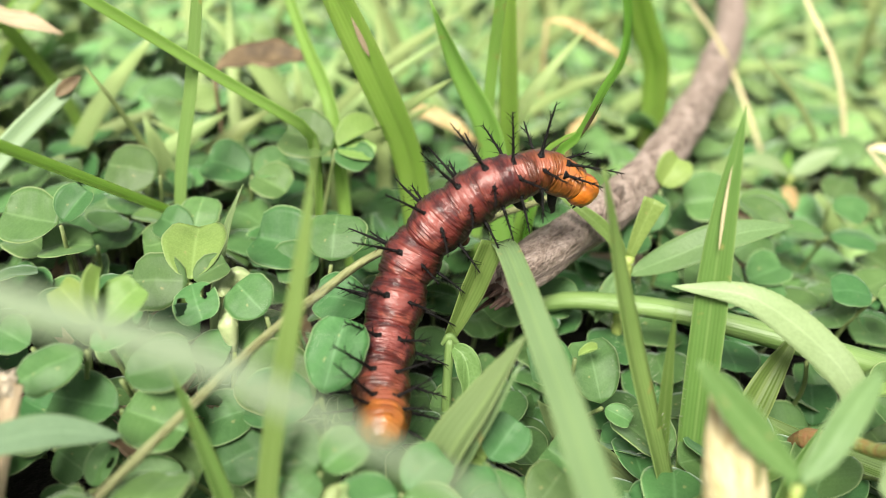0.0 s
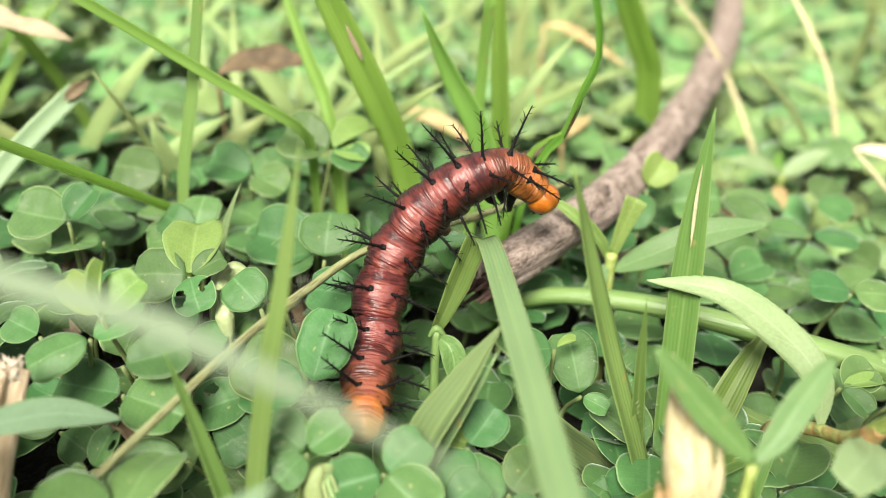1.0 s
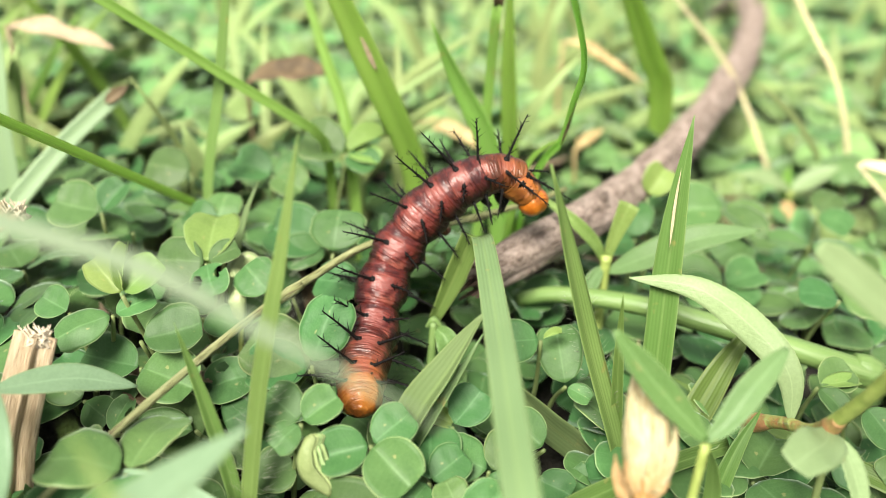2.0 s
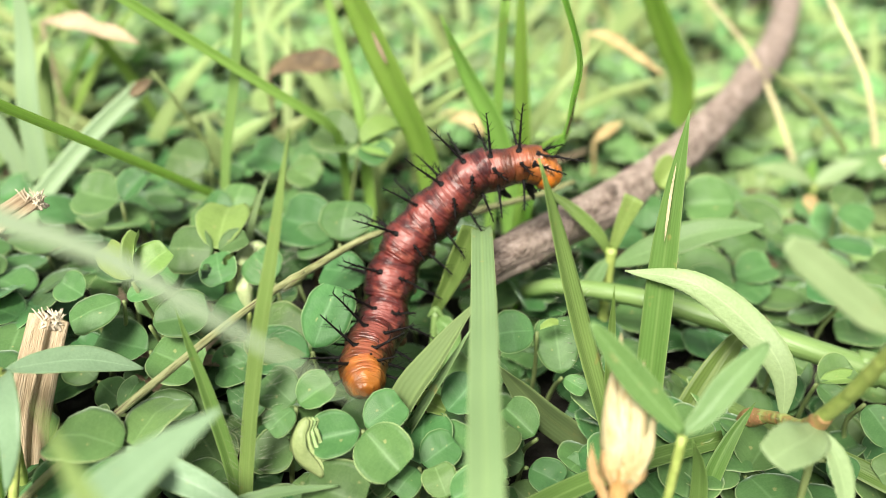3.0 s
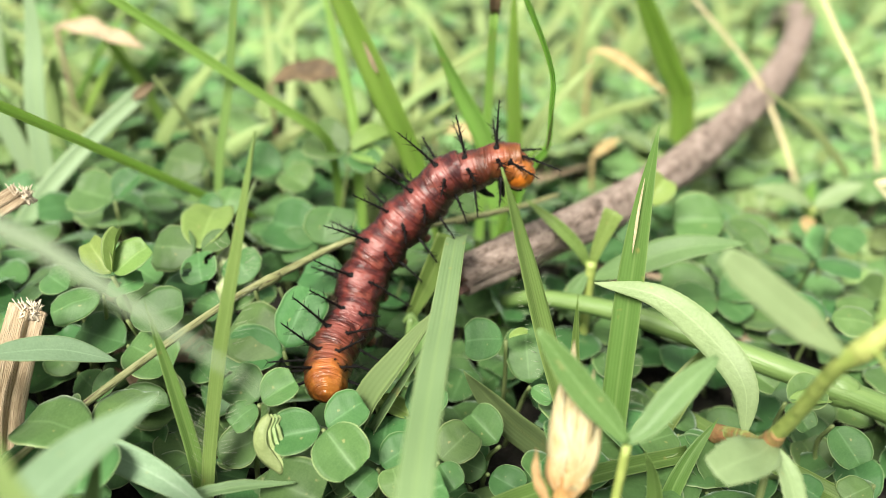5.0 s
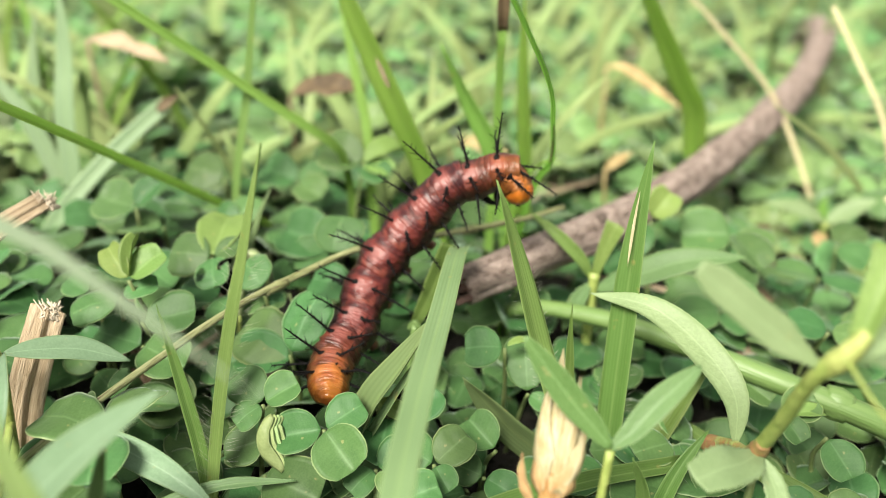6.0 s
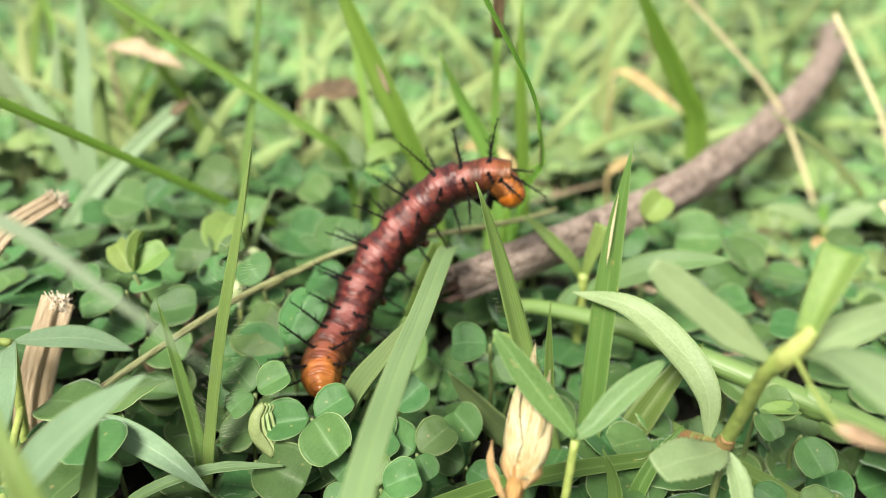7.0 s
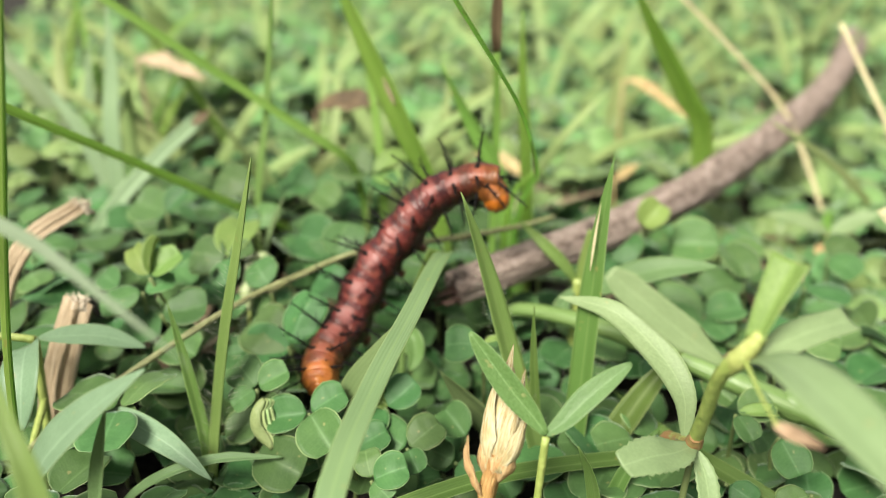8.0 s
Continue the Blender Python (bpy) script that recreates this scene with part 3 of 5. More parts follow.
# blades close to the camera
tuft("grass_plant", (-4.0, 3.0, 0), "pale grass blade hanging low close by", [
    ([(-4.0, 3.0, 0), (-3.8, 2.9, 2.2), (-2.6, 2.5, 4.0), (-0.93, 2.05, 4.16), (-0.13, 1.85, 3.96), (0.7, 1.6, 3.74)], 0.15, (0.1, -0.5, 0.9), GRASS_VEIL, dict(fold=0.15, n=28)),
], "arching blades")
tuft("grass_plant", (0.3, 0.9, 0), "bright green grass blade close by", [
    ([(0.1, 0.9, 0), (0.05, 0.95, 1.8), (-0.25, 1.2, 2.9), (-0.55, 1.38, 3.2), (-0.95, 1.7, 3.5)], 0.22, (0.5, -0.8, 0.5), GRASS, dict(fold=0.25, n=20)),
], "grass blades")
tuft("grass_plant", (-2.7, 3.1, 0), "upright pale green blade beside the herb", [
    ([(-2.7, 3.1, 0), (-2.5, 3.1, 1.6), (-2.36, 3.16, 2.71), (-2.1, 3.32, 4.47), (-1.95, 3.44, 5.6)], 0.11, (-0.4, -0.9, 0.2), GRASS_BRIGHT, dict(fold=0.35, n=20)),
], "grass blades")


# ---- leafy herbs ----
def herb(base, label, stems, leaves, group="leafy herbs"):
    ob = thing("herb", base, label, "plant", group)
    for ctrl, radii, mat in stems:
        part("stem", tube(ctrl, radii, 9, 22, 0.12, len(ctrl)), mat, ob)
    for ctrl, width, face, mat, kw in leaves:
        part("leaf", ribbon(ctrl, width, face, **{**dict(profile=lance_profile, fold=0.18, n=24, cols=9), **kw}), mat, ob)
    return ob


right = herb((3.55, 5.75, 0), "pale green leafy herb with toothed leaves and a reddish node", [
    ([(3.55, 5.75, 0), (3.53, 5.7, 0.5), (3.55, 5.5, 1.0), (3.66, 5.1, 1.33), (3.7, 4.78, 1.52), (3.72, 4.52, 1.77)], [0.05, 0.055, 0.075, 0.062, 0.058, 0.07], STEM_NODE),
    ([(3.72, 4.56, 1.73), (3.73, 4.2, 2.3), (3.75, 3.85, 2.95), (3.88, 3.72, 3.24)], [0.066, 0.06, 0.058, 0.07], STEM),
    ([(3.74, 3.88, 2.9), (3.86, 3.74, 3.22), (3.95, 3.72, 3.42)], [0.05, 0.085, 0.05], STEM_YELLOW),
    ([(3.7, 4.64, 1.66), (3.72, 4.52, 1.77), (3.72, 4.42, 1.92)], [0.055, 0.088, 0.06], STEM_RED),
    ([(3.52, 5.62, 0.85), (3.54, 5.5, 1.0), (3.6, 5.3, 1.18)], [0.06, 0.098, 0.06], STEM_RED),
    ([(3.73, 4.5, 1.74), (3.7, 4.36, 1.3), (3.72, 4.3, 0.1)], [0.032, 0.03, 0.03], PETIOLE),
], [
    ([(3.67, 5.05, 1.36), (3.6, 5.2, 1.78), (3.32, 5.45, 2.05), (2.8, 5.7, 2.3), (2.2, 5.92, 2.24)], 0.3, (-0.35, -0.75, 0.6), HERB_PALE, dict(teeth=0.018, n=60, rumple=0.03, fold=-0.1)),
    # this leaf and the low toothed one get their light from the paler colour
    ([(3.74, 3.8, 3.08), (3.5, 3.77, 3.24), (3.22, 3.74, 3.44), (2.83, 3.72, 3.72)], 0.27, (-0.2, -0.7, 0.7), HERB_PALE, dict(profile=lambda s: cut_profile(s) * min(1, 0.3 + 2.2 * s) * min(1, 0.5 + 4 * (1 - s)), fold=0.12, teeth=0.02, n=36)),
    ([(3.92, 3.72, 3.36), (3.98, 3.82, 3.58), (4.1, 4.0, 3.9)], 0.32, (-0.6, -0.7, 0.2), CLOVER_YOUNG, dict(profile=lambda s: 0.45 + 0.55 * s, fold=0.35, n=14)),
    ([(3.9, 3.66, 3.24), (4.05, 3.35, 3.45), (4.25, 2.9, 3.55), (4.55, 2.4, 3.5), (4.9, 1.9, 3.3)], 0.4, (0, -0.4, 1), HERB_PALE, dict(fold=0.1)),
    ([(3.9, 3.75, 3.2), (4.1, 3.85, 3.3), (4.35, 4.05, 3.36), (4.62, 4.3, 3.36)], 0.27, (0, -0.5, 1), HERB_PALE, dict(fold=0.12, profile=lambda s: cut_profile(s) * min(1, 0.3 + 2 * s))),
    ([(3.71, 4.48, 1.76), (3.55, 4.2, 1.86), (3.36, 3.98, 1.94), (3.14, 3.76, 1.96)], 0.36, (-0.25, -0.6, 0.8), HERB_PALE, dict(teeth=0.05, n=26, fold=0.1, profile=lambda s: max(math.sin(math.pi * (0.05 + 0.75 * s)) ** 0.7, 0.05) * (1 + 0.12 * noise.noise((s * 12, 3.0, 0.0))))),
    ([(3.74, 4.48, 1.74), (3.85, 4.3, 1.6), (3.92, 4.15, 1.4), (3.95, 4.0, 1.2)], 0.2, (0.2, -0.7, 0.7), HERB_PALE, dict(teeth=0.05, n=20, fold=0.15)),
])
tagged(part("hair", hairs([(3.53, 5.55, 0.95), (3.66, 5.1, 1.33), (3.72, 4.52, 1.77)], 0.13, 60, 0.06, 17), HAIR, right, "fine white hairs"), kind="stuff")
part("petiole", tube([(3.88, 3.68, 3.2), (4.0, 3.4, 3.1), (4.09, 3.14, 3.08)], [0.02, 0.014, 0.014], 6, 8), STEM, right)
part("dry_tip", ribbon([(4.06, 3.18, 3.07), (4.15, 3.07, 3.1), (4.24, 2.95, 3.15), (4.33, 2.83, 3.2)], 0.1, (-0.2, -0.7, 0.6), lance_profile, 0.3, 14, 0.01), STEM_DRY, right, "pinkish dry leaf tip")
sprout = herb((2.45, 3.65, 0), "small green sprout with a pair of oval pointed leaves", [
    ([(2.45, 3.65, 0), (2.47, 3.7, 1.0), (2.49, 3.76, 2.08)], [0.04, 0.038, 0.035], STEM),
], [
    ([(2.49, 3.77, 2.1), (2.36, 3.81, 2.22), (2.12, 3.86, 2.44), (1.74, 3.95, 2.84)], 0.22, (-0.1, -0.75, 0.65), HERB_DARK, dict(profile=oval_profile, fold=0.22)),
    ([(2.49, 3.77, 2.1), (2.62, 3.84, 2.22), (2.8, 4.0, 2.42), (3.08, 4.26, 2.64)], 0.21, (-0.2, -0.7, 0.7), HERB, dict(profile=oval_profile, fold=0.2)),
])
left = herb((-3.0, 3.85, 0), "soft green herb with lance-shaped leaves", [
    ([(-3.0, 3.85, 0), (-3.0, 3.9, 0.9), (-2.98, 3.95, 1.74)], [0.05, 0.05, 0.045], STEM),
    ([(-2.98, 3.95, 1.74), (-3.3, 3.8, 1.8), (-3.9, 3.6, 1.75)], [0.045, 0.04, 0.035], STEM),
], [
    ([(-2.98, 3.98, 1.74), (-2.75, 4.15, 1.72), (-2.45, 4.35, 1.66), (-2.05, 4.52, 1.5)], 0.27, (-0.1, -0.5, 0.85), HERB_BLUE, dict(fold=0.12)),
    ([(-2.95, 3.9, 1.74), (-2.85, 3.68, 1.78), (-2.7, 3.4, 1.55), (-2.6, 3.2, 1.2)], 0.44, (0.0, -0.7, 0.7), HERB_BLUE, dict(fold=0.15, profile=oval_profile)),
    ([(-2.0, 2.5, 0.9), (-1.5, 2.35, 1.75), (-1.0, 2.4, 2.35), (-0.45, 2.55, 2.85)], 0.46, (-0.3, -0.6, 0.75), HERB_BLUE, dict(fold=0.12)),
    ([(-2.15, 3.75, 1.15), (-1.75, 3.66, 1.24), (-1.3, 3.57, 1.2), (-0.92, 3.48, 1.12), (-0.6, 3.4, 1.0)], 0.26, (-0.1, -0.55, 0.8), HERB_BLUE, dict(fold=0.15)),
    ([(-1.1, 2.4, 1.1), (-1.02, 2.5, 1.7), (-0.94, 2.6, 2.32)], 0.17, (-0.2, -0.9, 0.4), HERB, dict(fold=0.35)),
])
part("stem", tube([(-2.98, 3.9, 1.0), (-2.6, 3.2, 0.8), (-2.0, 2.5, 0.85), (-1.4, 2.4, 0.9), (-1.05, 2.4, 1.1)], [0.04, 0.04, 0.04, 0.035, 0.03], 8, 24), STEM, left)
middle = herb((2.3, 7.3, 0), "green herb with a pale lance-shaped leaf by the stick", [
    ([(2.3, 7.3, 0), (2.25, 7.4, 0.9), (2.23, 7.42, 1.72)], [0.055, 0.06, 0.065], STEM),
], [
    ([(2.25, 7.4, 1.5), (2.7, 7.31, 1.82), (3.21, 7.33, 2.08), (3.85, 7.4, 2.2)], 0.36, (-0.2, -0.6, 0.8), HERB, dict(fold=0.14)),
    ([(2.2, 7.45, 1.6), (2.08, 7.39, 1.85), (1.77, 7.37, 2.14), (1.38, 7.56, 2.33)], 0.15, (-0.2, -0.7, 0.7), CLOVER_YOUNG, dict(fold=0.3)),
    ([(2.24, 7.42, 1.7), (2.3, 7.43, 2.0), (2.4, 7.46, 2.36)], 0.24, (-0.3, -0.9, 0.3), CLOVER_YOUNG, dict(profile=lambda s: 0.4 + 0.6 * s, fold=0.25, n=12)),
    ([(2.2, 7.4, 1.6), (2.05, 7.3, 1.3), (1.95, 7.2, 1.0)], 0.2, (-0.3, -0.9, 0.3), HERB, dict(fold=0.2, n=12)),
])
herb((0.4, 5.95, 0), "leafy stem to which the caterpillar clings", [
    ([(0.4, 5.95, 0), (0.37, 6.05, 0.8), (0.36, 6.22, 1.36)], [0.05, 0.048, 0.042], STEM_PALE),
    ([(0.29, 6.2, 1.3), (0.36, 6.22, 1.38), (0.44, 6.2, 1.32)], [0.02, 0.045, 0.02], STEM_PALE),
], [
    ([(0.36, 6.24, 1.38), (0.45, 6.3, 1.6), (0.54, 6.36, 1.85), (0.68, 6.42, 2.3)], 0.23, (0.1, -0.9, 0.3), GRASS_MID, dict(profile=lambda s: 0.5 + 0.5 * min(1, 2 * s), fold=0.25, n=16)),
    ([(0.38, 6.2, 1.3), (0.5, 6.1, 1.25), (0.56, 6.0, 1.05), (0.52, 5.9, 0.9)], 0.24, (0.2, -0.9, 0.4), HERB_DARK, dict(fold=0.25, n=16)),
])


# ---- dry bits ----
def build_husk():
    ob = thing("seed_husk", (1.98, 3.2, 0), "pale cream dry seed husk on a twisted brown stalk", "seed head")
    part("stalk", tube([(1.98, 3.2, 0), (2.0, 3.3, 0.8), (2.05, 3.42, 1.35), (2.08, 3.56, 1.66), (2.1, 3.68, 1.84)], [0.022, 0.026, 0.04, 0.06, 0.08], 10, 30, 0.6, 4, grain=5), HUSK_BROWN, ob, "twisted brown stalk")
    part("core", tube([(2.09, 3.58, 1.68), (2.1, 3.74, 1.86), (2.09, 3.92, 2.04), (2.08, 4.12, 2.22), (2.06, 4.28, 2.34)], [0.06, 0.125, 0.135, 0.09, 0.02], 14, 22, 0.3, 6), HUSK, ob)
    for k, (dx, tip, w, mat) in enumerate(((-0.03, (2.03, 4.42, 2.5), 0.2, HUSK), (0.09, (2.2, 4.18, 2.42), 0.17, HUSK), (-0.12, (1.97, 4.16, 2.36), 0.19, HUSK), (0.02, (2.12, 4.1, 2.3), 0.22, HUSK), (0.14, (2.27, 4.0, 2.22), 0.15, HUSK), (-0.1, (1.98, 3.84, 2.02), 0.2, HUSK_TAN), (0.1, (2.22, 3.8, 2.0), 0.19, HUSK_TAN), (0.0, (2.1, 3.76, 1.98), 0.2, HUSK_TAN))):
        low = V((2.1 + dx * 0.5, 3.55, 1.66 + (0.1 if mat is HUSK else 0)))
        out = V((dx * 0.5, -0.07, 0.03))
        pointed = lambda s, q=k: max(min(1, 0.4 + 2.4 * s) * (1 - max(0, s - 0.4) / 0.6) ** 0.8 * (1 + 0.22 * noise.noise((q * 3.7, s * 7, 0.2))), 0.03)
        part("bract", ribbon([low, low.lerp(V(tip), 0.35) + out, low.lerp(V(tip), 0.72) + out * 0.8, tip], w, (dx * 7, -0.85, 0.5), pointed, -0.38, 22, 0.008, rumple=0.16, seed=k * 2.3 + 1), mat, ob)
    part("withered_flap", ribbon([(2.04, 3.44, 1.58), (1.95, 3.5, 1.74), (1.88, 3.56, 1.86), (1.84, 3.66, 2.0)], 0.1, (-0.5, -0.8, 0.2), lance_profile, 0.4, 16, 0.01, rumple=0.5, seed=4), HUSK_TAN, ob, "curled tan flap")


build_husk()


def dry_stalk(base, ctrl, width, label):
    ob = thing("dry_stalk", base, label, "stalk", "dry stalks")
    part("strip", ribbon(ctrl, width, (0.2, -0.8, 0.5), cut_profile, 0.12, 18, 0.05, rumple=0.05, seed=2), STRAW, ob)
    part("strip", ribbon([V(c) + V((0.05, 0.03, -0.03)) for c in ctrl], width * 0.5, (0.6, -0.6, 0.5), cut_profile, 0.5, 18, 0.02, rumple=0.2, seed=7), STRAW, ob)
    top = V(ctrl[-1])
    rng = random.Random(5)
    frays = [tube([top + V((rng.uniform(-.13, .13), rng.uniform(-.05, .05), -0.1)), top + V((rng.uniform(-.14, .14), rng.uniform(-.06, .06), rng.uniform(-0.04, 0.1)))], [0.016, 0.004], 5, 3, 0.4, k) for k in range(46)]
    tagged(part("torn_end", merge(*frays), FIBRE, ob, "pale torn fibres"), kind="stuff")


dry_stalk((-3.15, 4.0, 0), [(-3.15, 4.0, 0), (-3.08, 4.15, 0.8), (-3.0, 4.3, 1.3), (-2.88, 4.55, 1.92)], 0.42, "straw-coloured dead stalk with a torn white end")
dry_stalk((-4.4, 4.6, 0), [(-4.4, 4.6, 0), (-4.25, 4.7, 1.4), (-3.9, 4.95, 2.25), (-3.5, 5.5, 2.6)], 0.26, "bleached dead stalk with a torn white end")


def litter(base, ctrl, width, mat, label, seed):
    ob = thing("dead_leaf", (base[0], base[1], 0), label, "leaf", "fallen leaves")
    part("leaf_blade", ribbon(ctrl, width, (0, -0.5, 0.9), lance_profile, 0.3, 16, 0.02, rumple=0.4, seed=seed), mat, ob)
    part("leaf_stalk", tube([(base[0], base[1], 0), (base[0], base[1], 0.6), ctrl[0]], [0.03, 0.03, 0.03], 6, 8), mat, ob)


litter((-2.75, 5.5, 0), [(-2.8, 5.55, 0.75), (-2.5, 5.35, 0.85), (-2.25, 5.15, 0.85), (-2.0, 5.0, 0.75)], 0.32, DEADLEAF, "dark brown dead leaf under the clover", 9)
litter((-2.7, 10.5, 0), [(-2.8, 10.4, 2.52), (-2.5, 10.3, 2.68), (-2.15, 10.2, 2.78), (-1.75, 10.1, 2.82), (-1.4, 10.0, 2.9)], 0.5, DEADLEAF, "curled brown dead leaf in the clover", 1)
litter((-0.4, 11.6, 0), [(-0.4, 11.6, 1.7), (0.0, 11.5, 1.75), (0.4, 11.5, 1.6), (0.8, 11.4, 1.4)], 0.3, YELLOWLEAF, "yellow withered leaf in the clover", 2)
litter((2.05, 13.9, 0), [(1.98, 13.93, 2.75), (2.35, 13.7, 2.74), (2.8, 13.4, 2.55), (3.35, 13.05, 2.32)], 0.26, YELLOWLEAF, "yellow withered leaf hanging in the grass", 3)
litter((2.3, 11.7, 0), [(2.2, 11.7, 1.5), (2.44, 11.64, 1.72), (2.6, 11.6, 1.9)], 0.25, YELLOWLEAF, "yellow withered leaf beside the stick", 4)
litter((-6.2, 10.6, 0), [(-6.35, 10.5, 3.05), (-5.7, 10.2, 3.12), (-5.0, 9.85, 3.12), (-4.3, 9.5, 3.1)], 0.34, STRAW, "straw-coloured dead leaf in the grass", 5)


# ---- a few more single blades ----
tuft("grass_plant", (-2.0, 6.8, 0), "small pale green grass shoot in the clover", [
    ([(-2.0, 6.8, 0), (-1.98, 6.95, 1.2), (-1.88, 7.1, 1.9), (-1.74, 7.24, 2.34)], 0.13, (-0.4, -0.9, 0.3), GRASS_PALE, dict(fold=0.35, n=14)),
], "grass shoots")
leaning = tuft("grass_plant", (-5.7, 7.4, 0), "pale grass blade with a browned tip, leaning over the clover", [
    ([(-5.7, 7.4, 0), (-5.3, 7.8, 1.1), (-4.7, 8.5, 2.0), (-4.1, 9.0, 2.64)], 0.28, (0.3, -0.9, 0.4), GRASS_HAZE, dict(fold=0.15, n=16, profile=cut_profile)),
], "grass blades")
part("browned_tip", ribbon([(-4.2, 8.86, 2.55), (-4.08, 9.0, 2.66), (-3.98, 9.1, 2.74)], 0.15, (0.3, -0.92, 0.4), lance_profile, 0.25, 10), DEADLEAF, leaning, "dry brown blade tip")
tuft("grass_plant", (-4.6, 11.0, 0), "light green grass blade behind the clover", [
    ([(-4.6, 11.0, 0), (-4.9, 10.9, 1.6), (-5.6, 10.6, 3.0), (-6.3, 10.2, 4.0)], 0.26, (-0.5, -0.9, 0.4), GRASS_BRIGHT, dict(fold=0.2, n=16)),
], "grass blades")
tuft("grass_plant", (3.0, 4.6, 0), "short green grass shoot by the herb", [
    ([(3.0, 4.6, 0), (2.95, 4.5, 0.8), (2.85, 4.4, 1.3), (2.72, 4.3, 1.62)], 0.15, (-0.3, -0.9, 0.3), GRASS, dict(fold=0.3, n=12)),
    ([(3.0, 4.6, 0), (3.1, 4.8, 0.7), (3.25, 5.0, 1.1), (3.45, 5.2, 1.4)], 0.16, (-0.3, -0.9, 0.3), GRASS_DEEP, dict(fold=0.3, n=12)),
], "grass shoots")


tuft("grass_tuft", (-6.9, 9.9, 0), "broad bluish-green grass tuft with bent blades", [
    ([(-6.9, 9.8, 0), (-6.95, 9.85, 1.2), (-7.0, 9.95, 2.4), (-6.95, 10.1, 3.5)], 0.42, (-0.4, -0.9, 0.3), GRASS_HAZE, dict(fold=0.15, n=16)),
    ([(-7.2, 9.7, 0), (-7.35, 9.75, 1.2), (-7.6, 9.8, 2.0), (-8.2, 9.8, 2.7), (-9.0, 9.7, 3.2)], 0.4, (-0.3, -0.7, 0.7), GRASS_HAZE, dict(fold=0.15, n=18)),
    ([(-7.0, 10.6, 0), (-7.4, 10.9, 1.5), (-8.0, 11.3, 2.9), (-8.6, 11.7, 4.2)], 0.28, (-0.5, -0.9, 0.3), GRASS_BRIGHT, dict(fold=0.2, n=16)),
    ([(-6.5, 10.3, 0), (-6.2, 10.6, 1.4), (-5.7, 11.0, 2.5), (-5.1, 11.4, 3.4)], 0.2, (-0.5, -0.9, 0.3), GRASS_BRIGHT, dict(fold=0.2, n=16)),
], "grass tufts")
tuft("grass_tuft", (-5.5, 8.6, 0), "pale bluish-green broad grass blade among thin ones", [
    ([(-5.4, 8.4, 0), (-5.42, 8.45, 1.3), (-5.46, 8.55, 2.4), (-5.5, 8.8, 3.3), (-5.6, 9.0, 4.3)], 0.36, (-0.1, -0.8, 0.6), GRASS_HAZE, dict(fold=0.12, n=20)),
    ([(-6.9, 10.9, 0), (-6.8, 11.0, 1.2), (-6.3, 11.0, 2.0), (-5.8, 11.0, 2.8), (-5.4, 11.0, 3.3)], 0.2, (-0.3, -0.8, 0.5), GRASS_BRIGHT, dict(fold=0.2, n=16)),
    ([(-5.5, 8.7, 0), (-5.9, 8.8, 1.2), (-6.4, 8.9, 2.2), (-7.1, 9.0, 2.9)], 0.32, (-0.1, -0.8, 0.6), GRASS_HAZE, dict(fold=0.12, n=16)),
], "grass tufts")
tuft("grass_tuft", (-9.0, 11.5, 0), "light green grass tuft with leaning blades", [
    ([(-9.0, 11.5, 0), (-9.0, 11.6, 1.5), (-8.8, 11.8, 3.0), (-8.4, 12.0, 4.4)], 0.3, (-0.5, -0.9, 0.3), GRASS_BRIGHT, dict(fold=0.2, n=16)),
    ([(-9.3, 11.4, 0), (-9.6, 11.4, 1.4), (-10.2, 11.4, 2.6), (-11.0, 11.4, 3.4)], 0.34, (-0.3, -0.8, 0.6), GRASS_HAZE, dict(fold=0.15, n=16)),
    ([(-8.7, 12.0, 0), (-8.3, 12.4, 1.5), (-7.6, 13.0, 2.7), (-6.8, 13.6, 3.6)], 0.26, (-0.5, -0.9, 0.3), GRASS_BRIGHT, dict(fold=0.2, n=16)),
], "grass tufts")


far_herb = herb((5.8, 11.6, 0), "pale herb with two spread leaves and a dried flower head", [
    ([(5.8, 11.6, 0), (5.77, 11.57, 0.6), (5.73, 11.55, 1.14)], [0.06, 0.06, 0.055], STEM),
], [
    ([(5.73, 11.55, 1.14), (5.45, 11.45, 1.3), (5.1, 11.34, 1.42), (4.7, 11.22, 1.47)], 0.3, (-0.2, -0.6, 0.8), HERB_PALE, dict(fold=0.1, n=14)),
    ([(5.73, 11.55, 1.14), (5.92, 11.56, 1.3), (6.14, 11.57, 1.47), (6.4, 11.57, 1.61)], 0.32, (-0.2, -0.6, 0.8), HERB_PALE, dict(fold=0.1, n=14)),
    ([(5.75, 11.6, 0.9), (5.68, 11.7, 1.2), (5.7, 11.75, 1.5)], 0.2, (-0.4, -0.9, 0.2), GRASS_BRIGHT, dict(fold=0.2, n=10)),
])
part("flower_head", tube([(5.6, 11.3, 0.5), (5.62, 11.27, 0.7), (5.62, 11.27, 0.88), (5.66, 11.34, 1.02)], [0.1, 0.22, 0.2, 0.08], 14, 16, 0.3, 6, grain=5), YELLOWLEAF, far_herb, "tan dried flower head")
litter((7.6, 9.9, 0), [(6.05, 10.3, 2.1), (6.5, 10.2, 2.05), (7.0, 10.0, 1.9), (7.6, 9.9, 1.6)], 0.34, STRAW_PALE, "long cream-coloured dry blade lying in the grass", 8)


def obovate_fold(s):
    return max(math.sin(math.pi * (0.03 + 0.94 * s)) ** 0.55, 0.1)


